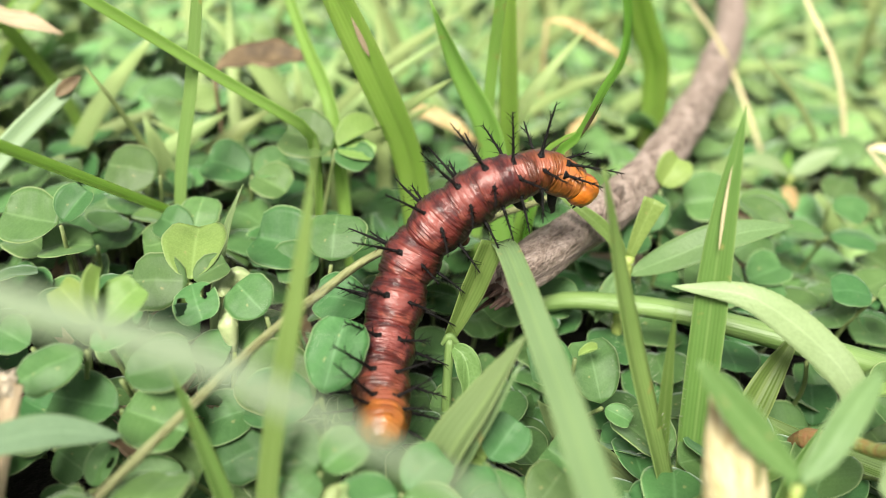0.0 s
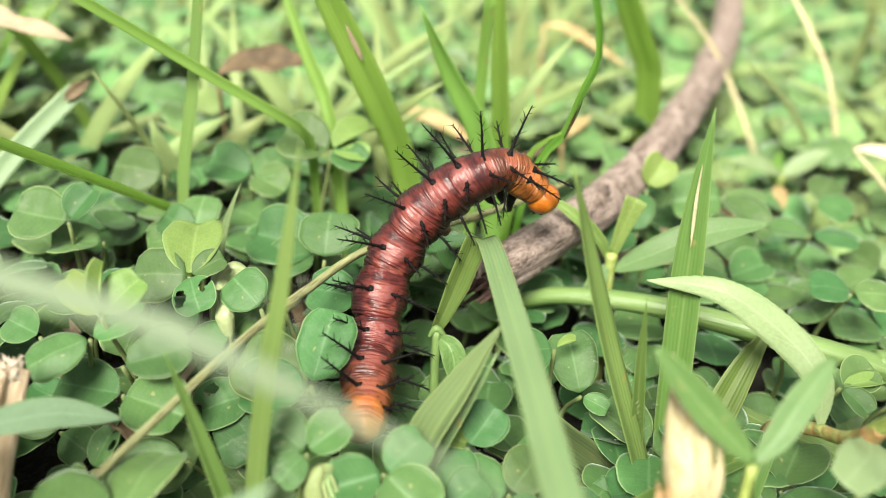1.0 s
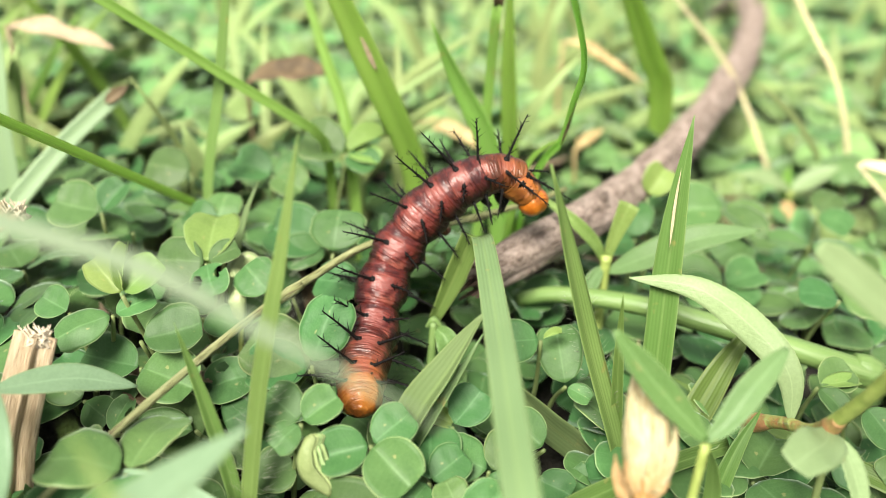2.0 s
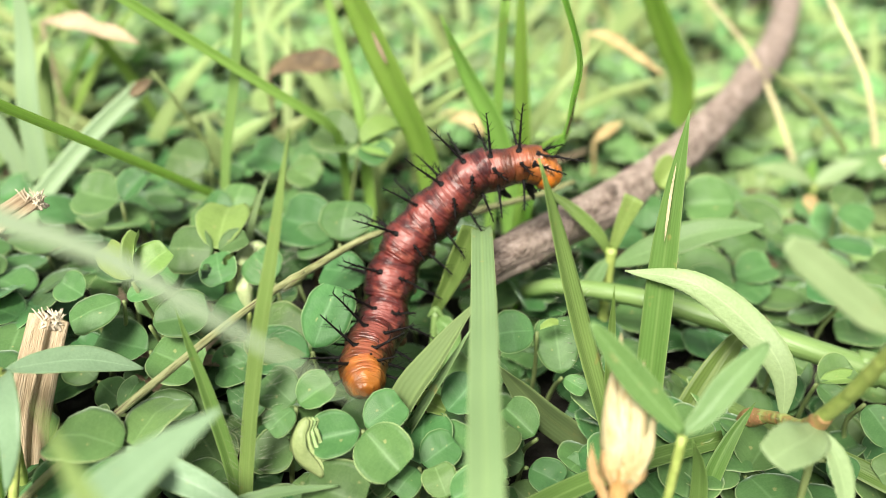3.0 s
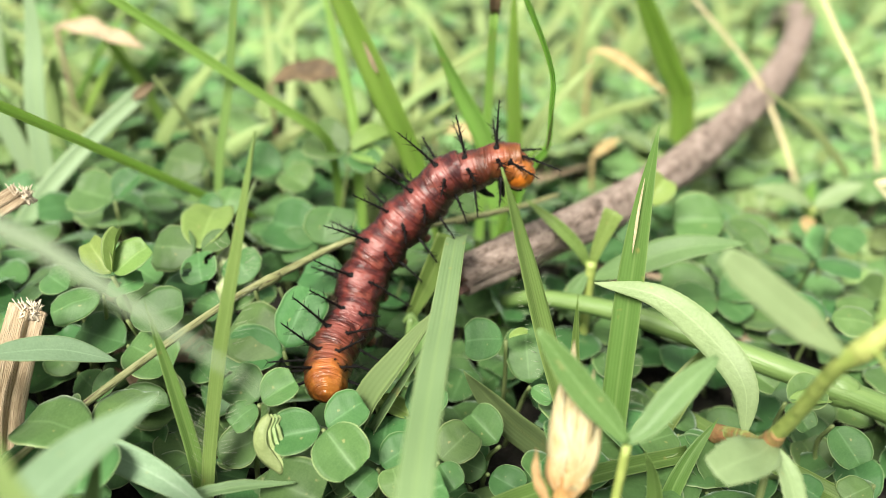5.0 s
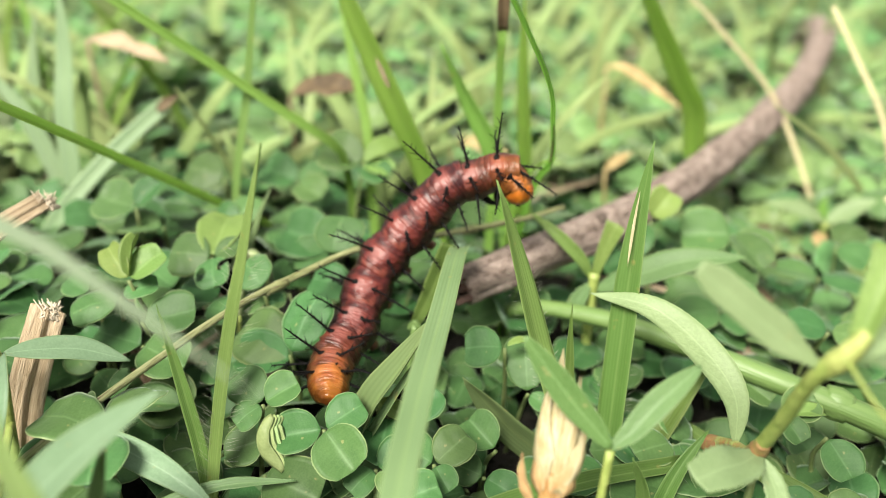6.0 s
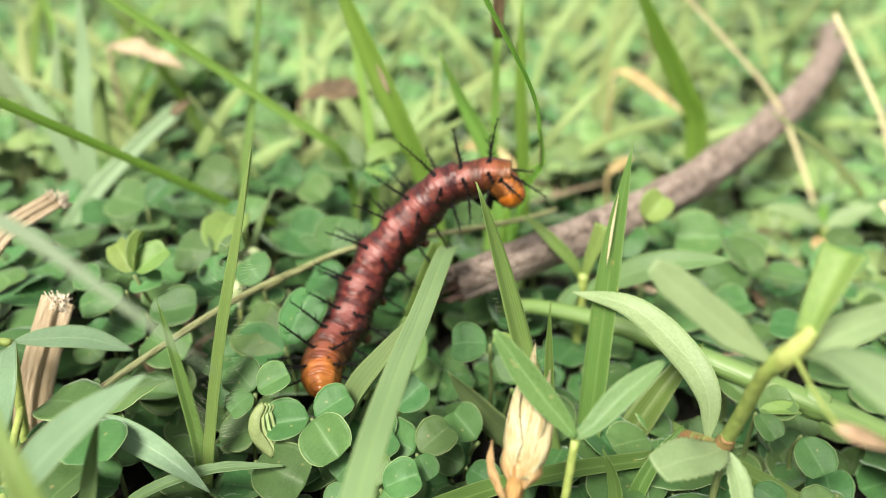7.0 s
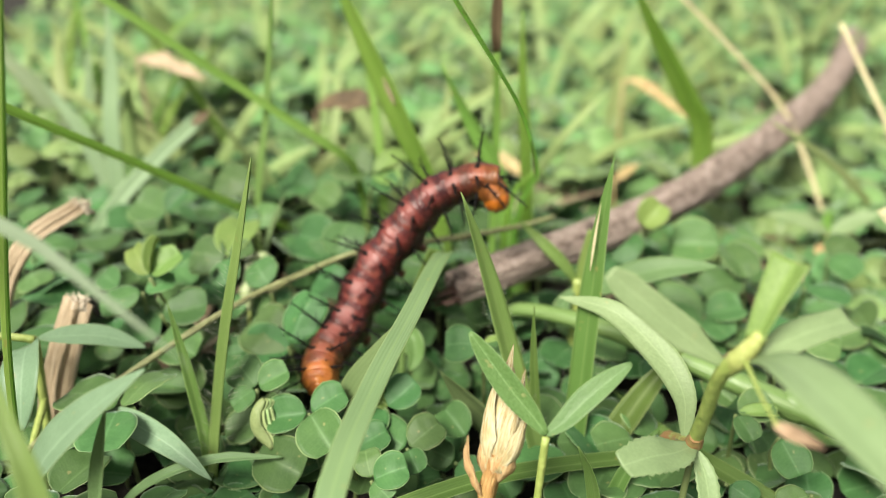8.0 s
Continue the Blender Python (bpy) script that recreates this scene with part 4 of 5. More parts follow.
def build_bud():
    ob = thing("clover_bud", (-0.3, 4.05, 0), "pale yellow-green folded young clover leaf", "clover", "clover sprigs")
    part("petiole", tube([(-0.3, 4.05, 0), (-0.32, 4.05, 0.6), (-0.3, 4.05, 0.98)], [0.02, 0.02, 0.02], 6, 8), PETIOLE, ob)
    for k in range(4):
        d = V((0.03 * k, 0.034 * k, 0.004 * k))
        part("leaflet", ribbon([V((-0.47, 4.22, 1.42 - 0.02 * k)) + d * 0.8, V((-0.555, 4.13, 1.3)) + d * 1.1, V((-0.52, 4.05, 1.13)) + d * 1.2, V((-0.29, 4.0, 0.98)) + d * 0.5], 0.2 - 0.012 * k, (-0.55, -0.75, 0.3), obovate_fold, -0.35, 18, 0.035), YOUNG_LEAF, ob)


build_bud()


def build_pod():
    ob = thing("seed_pod", (-1.6, 5.85, 0), "swollen pale green pod with a curled whitish leaf above", "seed pod")
    part("stem", tube([(-1.6, 5.85, 0), (-1.58, 5.84, 0.8), (-1.56, 5.84, 1.36)], [0.025, 0.024, 0.03], 7, 10), STEM, ob)
    part("pod", tube([(-1.56, 5.84, 1.34), (-1.58, 5.87, 1.46), (-1.61, 5.91, 1.6), (-1.63, 6.0, 1.7), (-1.65, 6.06, 1.78)], [0.03, 0.07, 0.095, 0.06, 0.02], 12, 18, 0.12, 3), POD, ob, "swollen pale green pod")
    part("curled_leaf", ribbon([(-1.68, 6.1, 1.76), (-1.73, 6.2, 1.84), (-1.62, 6.26, 1.92), (-1.47, 6.28, 1.88)], 0.2, (0.0, -0.6, 0.8), oval_profile, -0.6, 16, 0.02, rumple=0.3, seed=6), POD, ob, "curled whitish young leaf")


build_pod()
tuft("grass_plant", (-1.2, 3.4, 0), "pale torn grass blade lying low", [
    ([(-1.75, 3.3, 0.3), (-1.3, 3.45, 0.75), (-0.75, 3.72, 0.95), (-0.12, 3.92, 1.0)], 0.13, (-0.2, -0.5, 0.9), GRASS_PALE, dict(profile=lambda s: cut_profile(s) * (1 + 0.25 * noise.noise((s * 14, 1.0, 0.0))) * min(1, 0.15 + 3 * (1 - s)), fold=0.3, n=30)),
], "lying blades")


# ---- caterpillar ----
def skin_material(name, rear, front, half=0.235):
    """rear, front: how far the skin turns orange at either end of the ring."""
    m, nt, bsdf, out = material(name)
    uv, u, v = across_along(nt)
    tc = nt.nodes.new("ShaderNodeTexCoord")
    sep = nt.nodes.new("ShaderNodeSeparateXYZ")
    nt.links.new(tc.outputs["Object"], sep.inputs[0])
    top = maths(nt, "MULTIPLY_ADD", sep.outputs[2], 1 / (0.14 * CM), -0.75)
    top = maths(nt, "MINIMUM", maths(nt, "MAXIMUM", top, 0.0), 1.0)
    blotch = grain(nt, 6, 4)
    fine = grain(nt, 22, 4, None, (0.5, 2.0, 0.5))
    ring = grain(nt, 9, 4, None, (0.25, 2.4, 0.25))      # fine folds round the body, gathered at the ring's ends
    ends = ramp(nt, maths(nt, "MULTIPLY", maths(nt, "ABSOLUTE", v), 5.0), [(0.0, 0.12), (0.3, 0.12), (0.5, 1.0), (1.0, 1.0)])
    # flanks darker than the back: dark pigment, deepened by shade put into the colour
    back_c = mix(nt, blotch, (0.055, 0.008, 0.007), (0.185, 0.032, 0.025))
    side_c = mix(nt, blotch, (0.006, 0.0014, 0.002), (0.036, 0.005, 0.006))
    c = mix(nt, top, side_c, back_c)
    # salmon lines on the folds, their highlights painted into the colour
    fold = ramp(nt, ring, [(0.0, 0.0), (0.52, 0.0), (0.64, 1.0), (1.0, 1.0)])
    c = mix(nt, maths(nt, "MULTIPLY", maths(nt, "MULTIPLY", maths(nt, "MULTIPLY", fold, ends), maths(nt, "MULTIPLY_ADD", top, 0.75, 0.25)), 0.5), c, (0.3, 0.09, 0.06))
    # shade of the creases, painted dark where the folds dip
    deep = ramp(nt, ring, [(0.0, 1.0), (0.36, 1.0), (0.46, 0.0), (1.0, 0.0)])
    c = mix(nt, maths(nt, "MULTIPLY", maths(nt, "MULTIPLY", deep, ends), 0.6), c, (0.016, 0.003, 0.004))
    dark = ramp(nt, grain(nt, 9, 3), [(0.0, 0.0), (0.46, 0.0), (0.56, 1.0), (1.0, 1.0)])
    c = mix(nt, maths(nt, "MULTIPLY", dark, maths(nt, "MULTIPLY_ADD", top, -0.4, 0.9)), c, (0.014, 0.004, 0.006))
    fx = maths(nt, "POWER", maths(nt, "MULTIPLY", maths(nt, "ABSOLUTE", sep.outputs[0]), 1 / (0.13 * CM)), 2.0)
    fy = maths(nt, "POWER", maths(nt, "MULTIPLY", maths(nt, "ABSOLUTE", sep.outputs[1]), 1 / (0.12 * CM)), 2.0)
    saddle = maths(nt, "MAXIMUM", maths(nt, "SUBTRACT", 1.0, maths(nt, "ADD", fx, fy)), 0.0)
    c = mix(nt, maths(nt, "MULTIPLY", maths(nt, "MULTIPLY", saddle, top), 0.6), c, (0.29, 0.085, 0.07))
    orange = maths(nt, "MULTIPLY_ADD", v, (front - rear) / (2 * half), (front + rear) / 2)
    gold = mix(nt, blotch, (0.42, 0.1, 0.008), (0.66, 0.27, 0.04))
    patch = ramp(nt, grain(nt, 5, 3), [(0.0, 0.55), (0.4, 0.55), (0.55, 1.0), (1.0, 1.0)])
    c = mix(nt, maths(nt, "MULTIPLY", patch, maths(nt, "MULTIPLY", maths(nt, "MULTIPLY_ADD", top, 0.5, 0.5), orange)), c, gold)
    nt.links.new(c, bsdf.inputs["Base Color"])
    bsdf.inputs["Roughness"].default_value = 0.34
    bsdf.inputs["Specular IOR Level"].default_value = 0.5
    bsdf.inputs["Subsurface Weight"].default_value = 0.04
    bsdf.inputs["Subsurface Radius"].default_value = (0.0008, 0.0003, 0.0002)
    bumped(nt, bsdf, maths(nt, "ADD", maths(nt, "MULTIPLY", maths(nt, "MULTIPLY", ring, ends), 1.5), maths(nt, "ADD", maths(nt, "MULTIPLY", fine, 0.5), maths(nt, "MULTIPLY", blotch, 0.8))), 0.85, 0.034)
    return m


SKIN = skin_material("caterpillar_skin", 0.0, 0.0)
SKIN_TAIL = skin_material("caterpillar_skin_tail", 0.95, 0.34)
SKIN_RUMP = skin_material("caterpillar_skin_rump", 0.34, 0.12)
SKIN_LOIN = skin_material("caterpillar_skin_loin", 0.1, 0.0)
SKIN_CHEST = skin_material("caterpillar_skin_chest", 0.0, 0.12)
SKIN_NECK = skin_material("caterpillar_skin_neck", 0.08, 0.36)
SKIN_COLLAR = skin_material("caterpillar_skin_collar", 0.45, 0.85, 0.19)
HEAD_SKIN = dry_material("orange_head", [(0.3, (0.3, 0.065, 0.006)), (0.6, (0.42, 0.13, 0.012)), (0.85, (0.5, 0.2, 0.03))], scale=6, rough=0.3, bump=0.01)
BLACK = dry_material("black_chitin", [(0.3, (0.003, 0.003, 0.003)), (0.8, (0.008, 0.007, 0.007))], scale=12, rough=0.5)
BLACK.node_tree.nodes["Principled BSDF"].inputs["Specular IOR Level"].default_value = 0.15
PROLEG = dry_material("proleg_skin", [(0.35, (0.06, 0.015, 0.01)), (0.55, (0.16, 0.06, 0.035)), (0.75, (0.35, 0.24, 0.13))], scale=8, rough=0.5)


def segment_data(r, half, front=1.0, rear=1.0, seed=0, rows=48, sides=44):
    """One body ring: y to the head, z to the back, with creased folds."""
    verts, uv, faces = [], [], []
    for i in range(rows + 1):
        s = i / rows
        y = (2 * s - 1) * half
        end = front if s > 0.5 else rear
        k = 2 * s - 1
        body = 1.02 - 0.23 * abs(k) ** 2.3 - (1 - end) * abs(k) ** 3 * 0.8
        groove = sum(d * math.exp(-((k - c) / 0.038) ** 2) for c, d in ((-0.66, 0.06), (-0.54, 0.085), (-0.43, 0.07), (0.43, 0.075), (0.53, 0.08), (0.64, 0.06)))
        for j in range(sides):
            a = 2 * math.pi * j / sides
            q = r * (body - groove * (0.8 + 0.9 * noise.noise((math.cos(a) * 2.5, math.sin(a) * 2.5, seed)))) * (1 + 0.05 * noise.noise((math.cos(a) * 2 + seed, math.sin(a) * 2, s * 3)))
            crease = noise.noise((math.cos(a) * 1.4 + seed, math.sin(a) * 1.4, k * 9 + seed))
            q *= 1 + 0.022 * crease + 0.012 * noise.noise((math.cos(a) * 6, math.sin(a) * 6 + seed, k * 16))
            bulge = 1 + 0.06 * max(0.0, -math.sin(a) - 0.1)
            verts.append((math.cos(a) * q * bulge, y + 0.02 * noise.noise((a, seed, 1.0)), math.sin(a) * q * (0.94 if math.sin(a) < 0 else 1.0)))
            uv.append((j / sides, y))
    for i in range(rows):
        for j in range(sides):
            a, b = i * sides + j, i * sides + (j + 1) % sides
            faces.append((a, a + sides, b + sides, b))
    faces.append(tuple(range(sides)))
    faces.append(tuple(rows * sides + j for j in range(sides - 1, -1, -1)))
    return verts, faces, uv


def spine_data(length, seed):
    """A black branched spine along z with side bristles and a knob at its foot, all of one skin."""
    rng = random.Random(seed)
    curve = rng.uniform(-0.03, 0.03)
    rows, sides = 60, 6
    verts, uv, faces = [], [], []
    for i in range(rows + 1):
        s = i / rows
        z = -0.03 + (length + 0.03) * s
        r = (0.046 if i < 4 else 0.04 if i == 4 else 0.03 if i == 5 else 0.024 if i < 8 else 0.017) * (1 - 0.68 * s)
        for j in range(sides):
            a = 2 * math.pi * j / sides
            verts.append(V((math.cos(a) * r + curve * s * s, math.sin(a) * r, z)))
            uv.append((j / sides, z))
    for i in range(rows):
        for j in range(sides):
            a, b = i * sides + j, i * sides + (j + 1) % sides
            if i > 8 and (i * 3 + 5 * j + seed) % 23 == 0:
                h = 2 * math.pi * (j + 0.5) / sides
                out = rng.uniform(0.04, 0.09)
                verts.append((verts[a] + verts[b]) / 2 + V((math.cos(h) * out, math.sin(h) * out, out * rng.uniform(0.6, 1.2))))
                uv.append((0, 0))
                k = len(verts) - 1
                faces += [(a, b, k), (b, b + sides, k), (b + sides, a + sides, k), (a + sides, a, k)]
            else:
                faces.append((a, b, b + sides, a + sides))
    faces.append(tuple(rows * sides + j for j in range(sides)))
    return verts, faces, uv


SPINES = [mesh_of("spine", spine_data(length, k), BLACK) for k, length in enumerate((0.45, 0.49, 0.53, 0.25, 0.33, 0.38))]


def leg_data(seed):
    return merge(tube([(0, 0, 0.02), (0.02, 0.03, -0.1), (0.0, 0.07, -0.19), (-0.03, 0.07, -0.25)], [0.05, 0.042, 0.028, 0.007], 8, 10, 0.15, seed))


PLATE = mesh_of("dark_plate", tube([(0, 0, -0.014), (0, 0, 0.012), (0, 0, 0.026)], [0.027, 0.022, 0.008], 10, 4, 0.8, 5, 0.6), BLACK)
LEG = mesh_of("leg", leg_data(2), BLACK)
PROLEG_MESH = mesh_of("proleg", tube([(0, 0, 0.03), (0, 0, -0.06), (0.01, 0, -0.13)], [0.085, 0.065, 0.06], 10, 8, 0.15, 3), PROLEG)

caterpillar = thing("caterpillar", (0.0, 5.3, 1.2), "reddish-brown caterpillar with orange ends and black branched spines", "caterpillar")


def child_mesh(name, data, parent, m, label=""):
    ob = new(name, data)
    ob.parent = parent
    ob.matrix_basis = m
    return tagged(ob, label) if label else ob


def spined(seg, r, rows):
    """Spines in pairs: the foot's angle from the back, the way they point, two lengths (left, right of the back) and the slant."""
    for base, lean, kinds, slant in rows:
        for sign, kind in zip((-1, 1), kinds):
            if kind is None:
                continue
            a, b = radians(base) * sign, radians(lean) * sign
            foot = V((math.sin(a) * r * 0.97, 0.0, math.cos(a) * r * 0.97))
            way = V((math.sin(b), slant, math.cos(b))).normalized()
            m = Matrix.Translation(foot * CM) @ way.to_track_quat("Z", "Y").to_matrix().to_4x4()
            child_mesh("spine", SPINES[kind], seg, m)


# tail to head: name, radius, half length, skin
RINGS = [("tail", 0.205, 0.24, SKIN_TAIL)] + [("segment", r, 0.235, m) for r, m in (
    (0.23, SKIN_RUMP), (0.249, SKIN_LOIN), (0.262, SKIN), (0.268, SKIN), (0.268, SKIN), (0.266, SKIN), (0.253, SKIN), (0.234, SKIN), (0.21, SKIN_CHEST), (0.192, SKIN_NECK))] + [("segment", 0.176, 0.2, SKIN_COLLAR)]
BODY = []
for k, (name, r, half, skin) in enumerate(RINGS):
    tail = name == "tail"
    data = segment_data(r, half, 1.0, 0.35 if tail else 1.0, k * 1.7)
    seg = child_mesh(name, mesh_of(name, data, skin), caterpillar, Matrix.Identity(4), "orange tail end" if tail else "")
    if tail:
        spined(seg, r, [(40, 60, (4, 3), -0.5), (95, 100, (4, 3), -0.4)])
        for a, y in ((-30, 0.09), (24, 0.07), (62, 0.02), (-64, -0.02)):
            foot = V((math.sin(radians(a)) * r * 0.93, y, math.cos(radians(a)) * r * 0.93))
            child_mesh("dark_plate", PLATE, seg, Matrix.Translation(foot * CM) @ foot.normalized().to_track_quat("Z", "Y").to_matrix().to_4x4(), "small black plate")
    elif k == len(RINGS) - 1:
        spined(seg, r, [(20, 14, (1, 4), 2.6), (75, 80, (3, None), 1.2)])
    else:
        spined(seg, r, [(24, 44, (k % 3, 5 if k < 3 or k > 8 else 4), -0.15 if k < 9 else 0.15), (78, 96, (4 + k % 2, 4), -0.1)] + ([(112, 112, (3, None), 0.0)] if k < 8 else []))
    if k >= 9:
        for sign in (-1, 1):
            child_mesh("leg", LEG, seg, Matrix.Translation(V((0.11 * sign, 0.02, -r * 0.85)) * CM) @ Euler((0.2, 0.45 * -sign, 0)).to_matrix().to_4x4(), "hooked black leg")
    elif k in (3, 4, 5, 6):
        for sign in (-1, 1):
            child_mesh("proleg", PROLEG_MESH, seg, Matrix.Translation(V((0.16 * sign, 0.0, -r * 0.75)) * CM) @ Euler((0, 0.5 * -sign, 0)).to_matrix().to_4x4(), "pale stubby proleg")
    BODY.append(seg)


def head_data():
    verts, faces, uv = [], [], []
    rows, sides = 16, 26
    for i in range(rows + 1):
        b = math.pi * i / rows
        for j in range(sides):
            a = 2 * math.pi * j / sides
            x, y, z = math.sin(b) * math.cos(a), math.cos(b), math.sin(b) * math.sin(a)
            groove = 1 - 0.1 * math.exp(-(x / 0.13) ** 2) * max(0, 0.5 + z)
            verts.append((x * 0.16 * groove, y * 0.15 * groove, z * 0.172 * groove))
            uv.append((j / sides, y * 0.17))
    for i in range(rows):
        for j in range(sides):
            a, c = i * sides + j, i * sides + (j + 1) % sides
            faces.append((a, c, c + sides, a + sides))
    return verts, faces, uv


head = child_mesh("head", mesh_of("head", head_data(), HEAD_SKIN), caterpillar, Matrix.Identity(4), "glossy orange head capsule")
for sign in (-1, 1):
    child_mesh("mandible", mesh_of("mandible", tube([(0.04 * sign, 0.08, -0.08), (0.04 * sign, 0.13, -0.11), (0.012 * sign, 0.15, -0.13)], [0.035, 0.03, 0.008], 7, 6), BLACK), head, Matrix.Identity(4), "dark jaw")
    child_mesh("eye_cluster", mesh_of("eye_cluster", merge(*[tube([(0.115 * sign, 0.055 + dy, -0.05 + dz), (0.135 * sign, 0.06 + dy, -0.055 + dz)], [0.012, 0.005], 6, 3) for dy, dz in ((0, 0), (0.025, -0.02), (0.0, -0.045), (0.03, -0.05))]), BLACK), head, Matrix.Identity(4), "dark pinhead eyes")
BODY.append(head)


# ---- clover ----
def obovate_profile(s):
    q = s ** 1.2
    return max((2 * math.sqrt(max(q * (1 - q), 0))) ** 0.85, 0.06)


def leaflet_data(fold, arch, seed, n=13, cols=11):
    """A round leaflet one centimetre long, creased along its midrib and dented at the tip, its stalk end at the origin."""
    v, f, u = ribbon([(0, 0, 0), (0, 0.35, arch), (0, 0.7, arch * 1.1), (0, 1, arch * 0.3)], 1.0, (0, 0, 1), obovate_profile, fold, n, 0.014, rumple=0.06, seed=seed, cols=cols)
    v = [V((q.x, q.y - 0.07 * math.exp(-(q.x / 0.17) ** 2) * max(q.y, 0) ** 5, q.z + 0.03 * noise.noise((q.x * 3 + seed, q.y * 3, 1.0)))) for q in v]
    return v, f, u


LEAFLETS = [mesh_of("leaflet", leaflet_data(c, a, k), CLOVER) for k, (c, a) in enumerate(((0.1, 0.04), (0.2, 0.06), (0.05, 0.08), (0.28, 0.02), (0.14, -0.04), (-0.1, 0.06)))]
YOUNG = [mesh_of("leaflet", leaflet_data(c, a, k + 7), CLOVER_YOUNG) for k, (c, a) in enumerate(((0.15, 0.05), (0.32, 0.08)))]


def bitten_data(holes):
    """A finely divided leaflet with holes eaten through it."""
    v, f, u = leaflet_data(0.1, 0.06, 3, 44, 35)
    keep = []
    for face in f:
        c = sum((V(v[i]) for i in face), V((0, 0, 0))) / len(face)
        if all(((c.x - hx) / rx) ** 2 + ((c.y - hy) / ry) ** 2 > 1 + 0.5 * noise.noise((c.x * 14, c.y * 14, 1.0)) for hx, hy, rx, ry in holes):
            keep.append(face)
    return v, keep, u


BITTEN = [mesh_of("leaflet", bitten_data(h), CLOVER) for h in (((-0.3, 0.3, 0.16, 0.1), (-0.2, 0.42, 0.06, 0.1), (0.3, 0.44, 0.13, 0.17), (0.36, 0.62, 0.09, 0.07)), ((0.22, 0.75, 0.12, 0.12), (0.32, 0.68, 0.1, 0.06)), ((0.3, 0.6, 0.1, 0.14), (0.05, 0.95, 0.15, 0.12)))]


def leaf_frame(at, heading, normal, size):
    n = V(normal).normalized()
    h = V((math.cos(radians(heading)), math.sin(radians(heading)), 0))
    y = (h - n * h.dot(n)).normalized()
    x = y.cross(n)
    m = Matrix((x, y, n)).transposed().to_4x4()
    return Matrix.Translation(V(at) * CM) @ m @ Matrix.Diagonal((size, size, size, 1))


def sprig(top, size, heading, normal=(0, 0, 1), spread=(0, 112, -112), young=False, foot=None, seed=0):
    rng = random.Random(seed)
    top = V(top)
    foot = V(foot) if foot else V((top.x + rng.uniform(-0.3, 0.3), top.y + rng.uniform(0.0, 0.5), 0))
    foot.z = 0.0
    ob = thing("clover_sprig", foot, "round three-leaved clover sprig among the grass", "clover", "clover sprigs")
    mid = (top + foot) / 2 + V((rng.uniform(-0.1, 0.1), rng.uniform(-0.1, 0.1), 0.1))
    part("petiole", tube([foot, mid, top - V((0, 0, 0.035))], [0.026, 0.024, 0.018], 6, 8), PETIOLE, ob)
    for turn, scale in zip(spread, (1, 0.95, 0.95)):
        n = (V(normal).normalized() + V((rng.uniform(-0.22, 0.22), rng.uniform(-0.22, 0.22), 0))).normalized()
        h = heading + turn + rng.uniform(-10, 10)
        stalk = V((math.cos(radians(h)), math.sin(radians(h)), 0)) * 0.05
        me = (YOUNG if young else LEAFLETS)[rng.randrange(2 if young else 6)]
        child_mesh("leaflet", me, ob, leaf_frame(top - foot + stalk, h, n, size * scale))
    return ob


HERO = []


def clover(node, leaves, label="round three-leaved clover sprig among the grass"):
    """A sprig whose leaflets reach from the node to given tips; each is (x, y, z, lean towards the light, width, state)."""
    seed = len(HERO) + 1
    rng = random.Random(seed)
    top = V(node)
    foot = V((top.x + rng.uniform(-0.25, 0.25), top.y + rng.uniform(0.15, 0.5), 0))
    ob = thing("clover_sprig", foot, label, "clover", "clover sprigs")
    mid = (top + foot) / 2 + V((rng.uniform(-0.1, 0.1), rng.uniform(-0.05, 0.15), 0.1))
    part("petiole", tube([foot, mid, top - V((0, 0, 0.02))], [0.03, 0.026, 0.02], 7, 9), PETIOLE, ob)
    for x, y, z, lean, width, *state in leaves:
        tip = V((x, y, z))
        HERO.append((*((top + tip) / 2), (tip - top).length * 0.75))
        way = (tip - top).normalized()
        n = V((-0.12 * lean + rng.uniform(-0.1, 0.1), -lean, 1))
        n = (n - way * n.dot(way)).normalized()
        size = (tip - top).length * 0.95
        me = YOUNG[rng.randrange(2)] if state == ["young"] else BITTEN[len(HERO) % 3] if state else LEAFLETS[rng.randrange(6)]
        m = Matrix((way.cross(n) * width, way, n)).transposed().to_4x4()
        child_mesh("leaflet", me, ob, Matrix.Translation((top + way * 0.03 - foot) * CM) @ m @ Matrix.Diagonal((size, size, size, 1)))
    return ob


clover((0.00, 4.31, 1.30), ((-0.43, 4.21, 1.18, 0.8, 1.00), (0.40, 4.03, 1.11, 0.8, 1.05), (0.31, 4.56, 1.47, 0.6, 0.95),))
clover((-0.59, 4.32, 1.45), ((-0.31, 4.52, 1.61, 0.7, 1.00), (-0.78, 4.13, 1.30, 0.7, 1.00), (-0.94, 4.53, 1.57, 0.7, 1.00),))
clover((0.51, 4.27, 1.00), ((0.34, 4.03, 0.87, 0.5, 1.00), (0.46, 4.83, 1.17, 0.3, 1.00), (0.80, 4.49, 1.15, 0.6, 1.00),))
clover((0.30, 4.97, 1.20), ((0.67, 4.86, 1.15, 0.8, 0.50, "young"),))
clover((0.66, 4.77, 1.20), ((0.90, 5.04, 1.44, 0.8, 1.00),))
clover((1.43, 5.70, 1.60), ((1.01, 5.66, 1.52, 0.9, 1.10), (1.63, 5.79, 1.63, 0.3, 0.45, "young"),))
clover((1.72, 5.61, 1.15), ((1.59, 6.12, 1.54, 0.8, 0.75), (1.96, 5.49, 1.09, 0.6, 0.80),))
clover((1.45, 4.77, 0.70), ((1.13, 4.84, 0.73, 0.8, 1.10), (1.79, 4.65, 0.64, 0.8, 1.00),))
clover((1.52, 4.95, 0.90), ((1.18, 5.18, 1.04, 0.7, 1.00),))
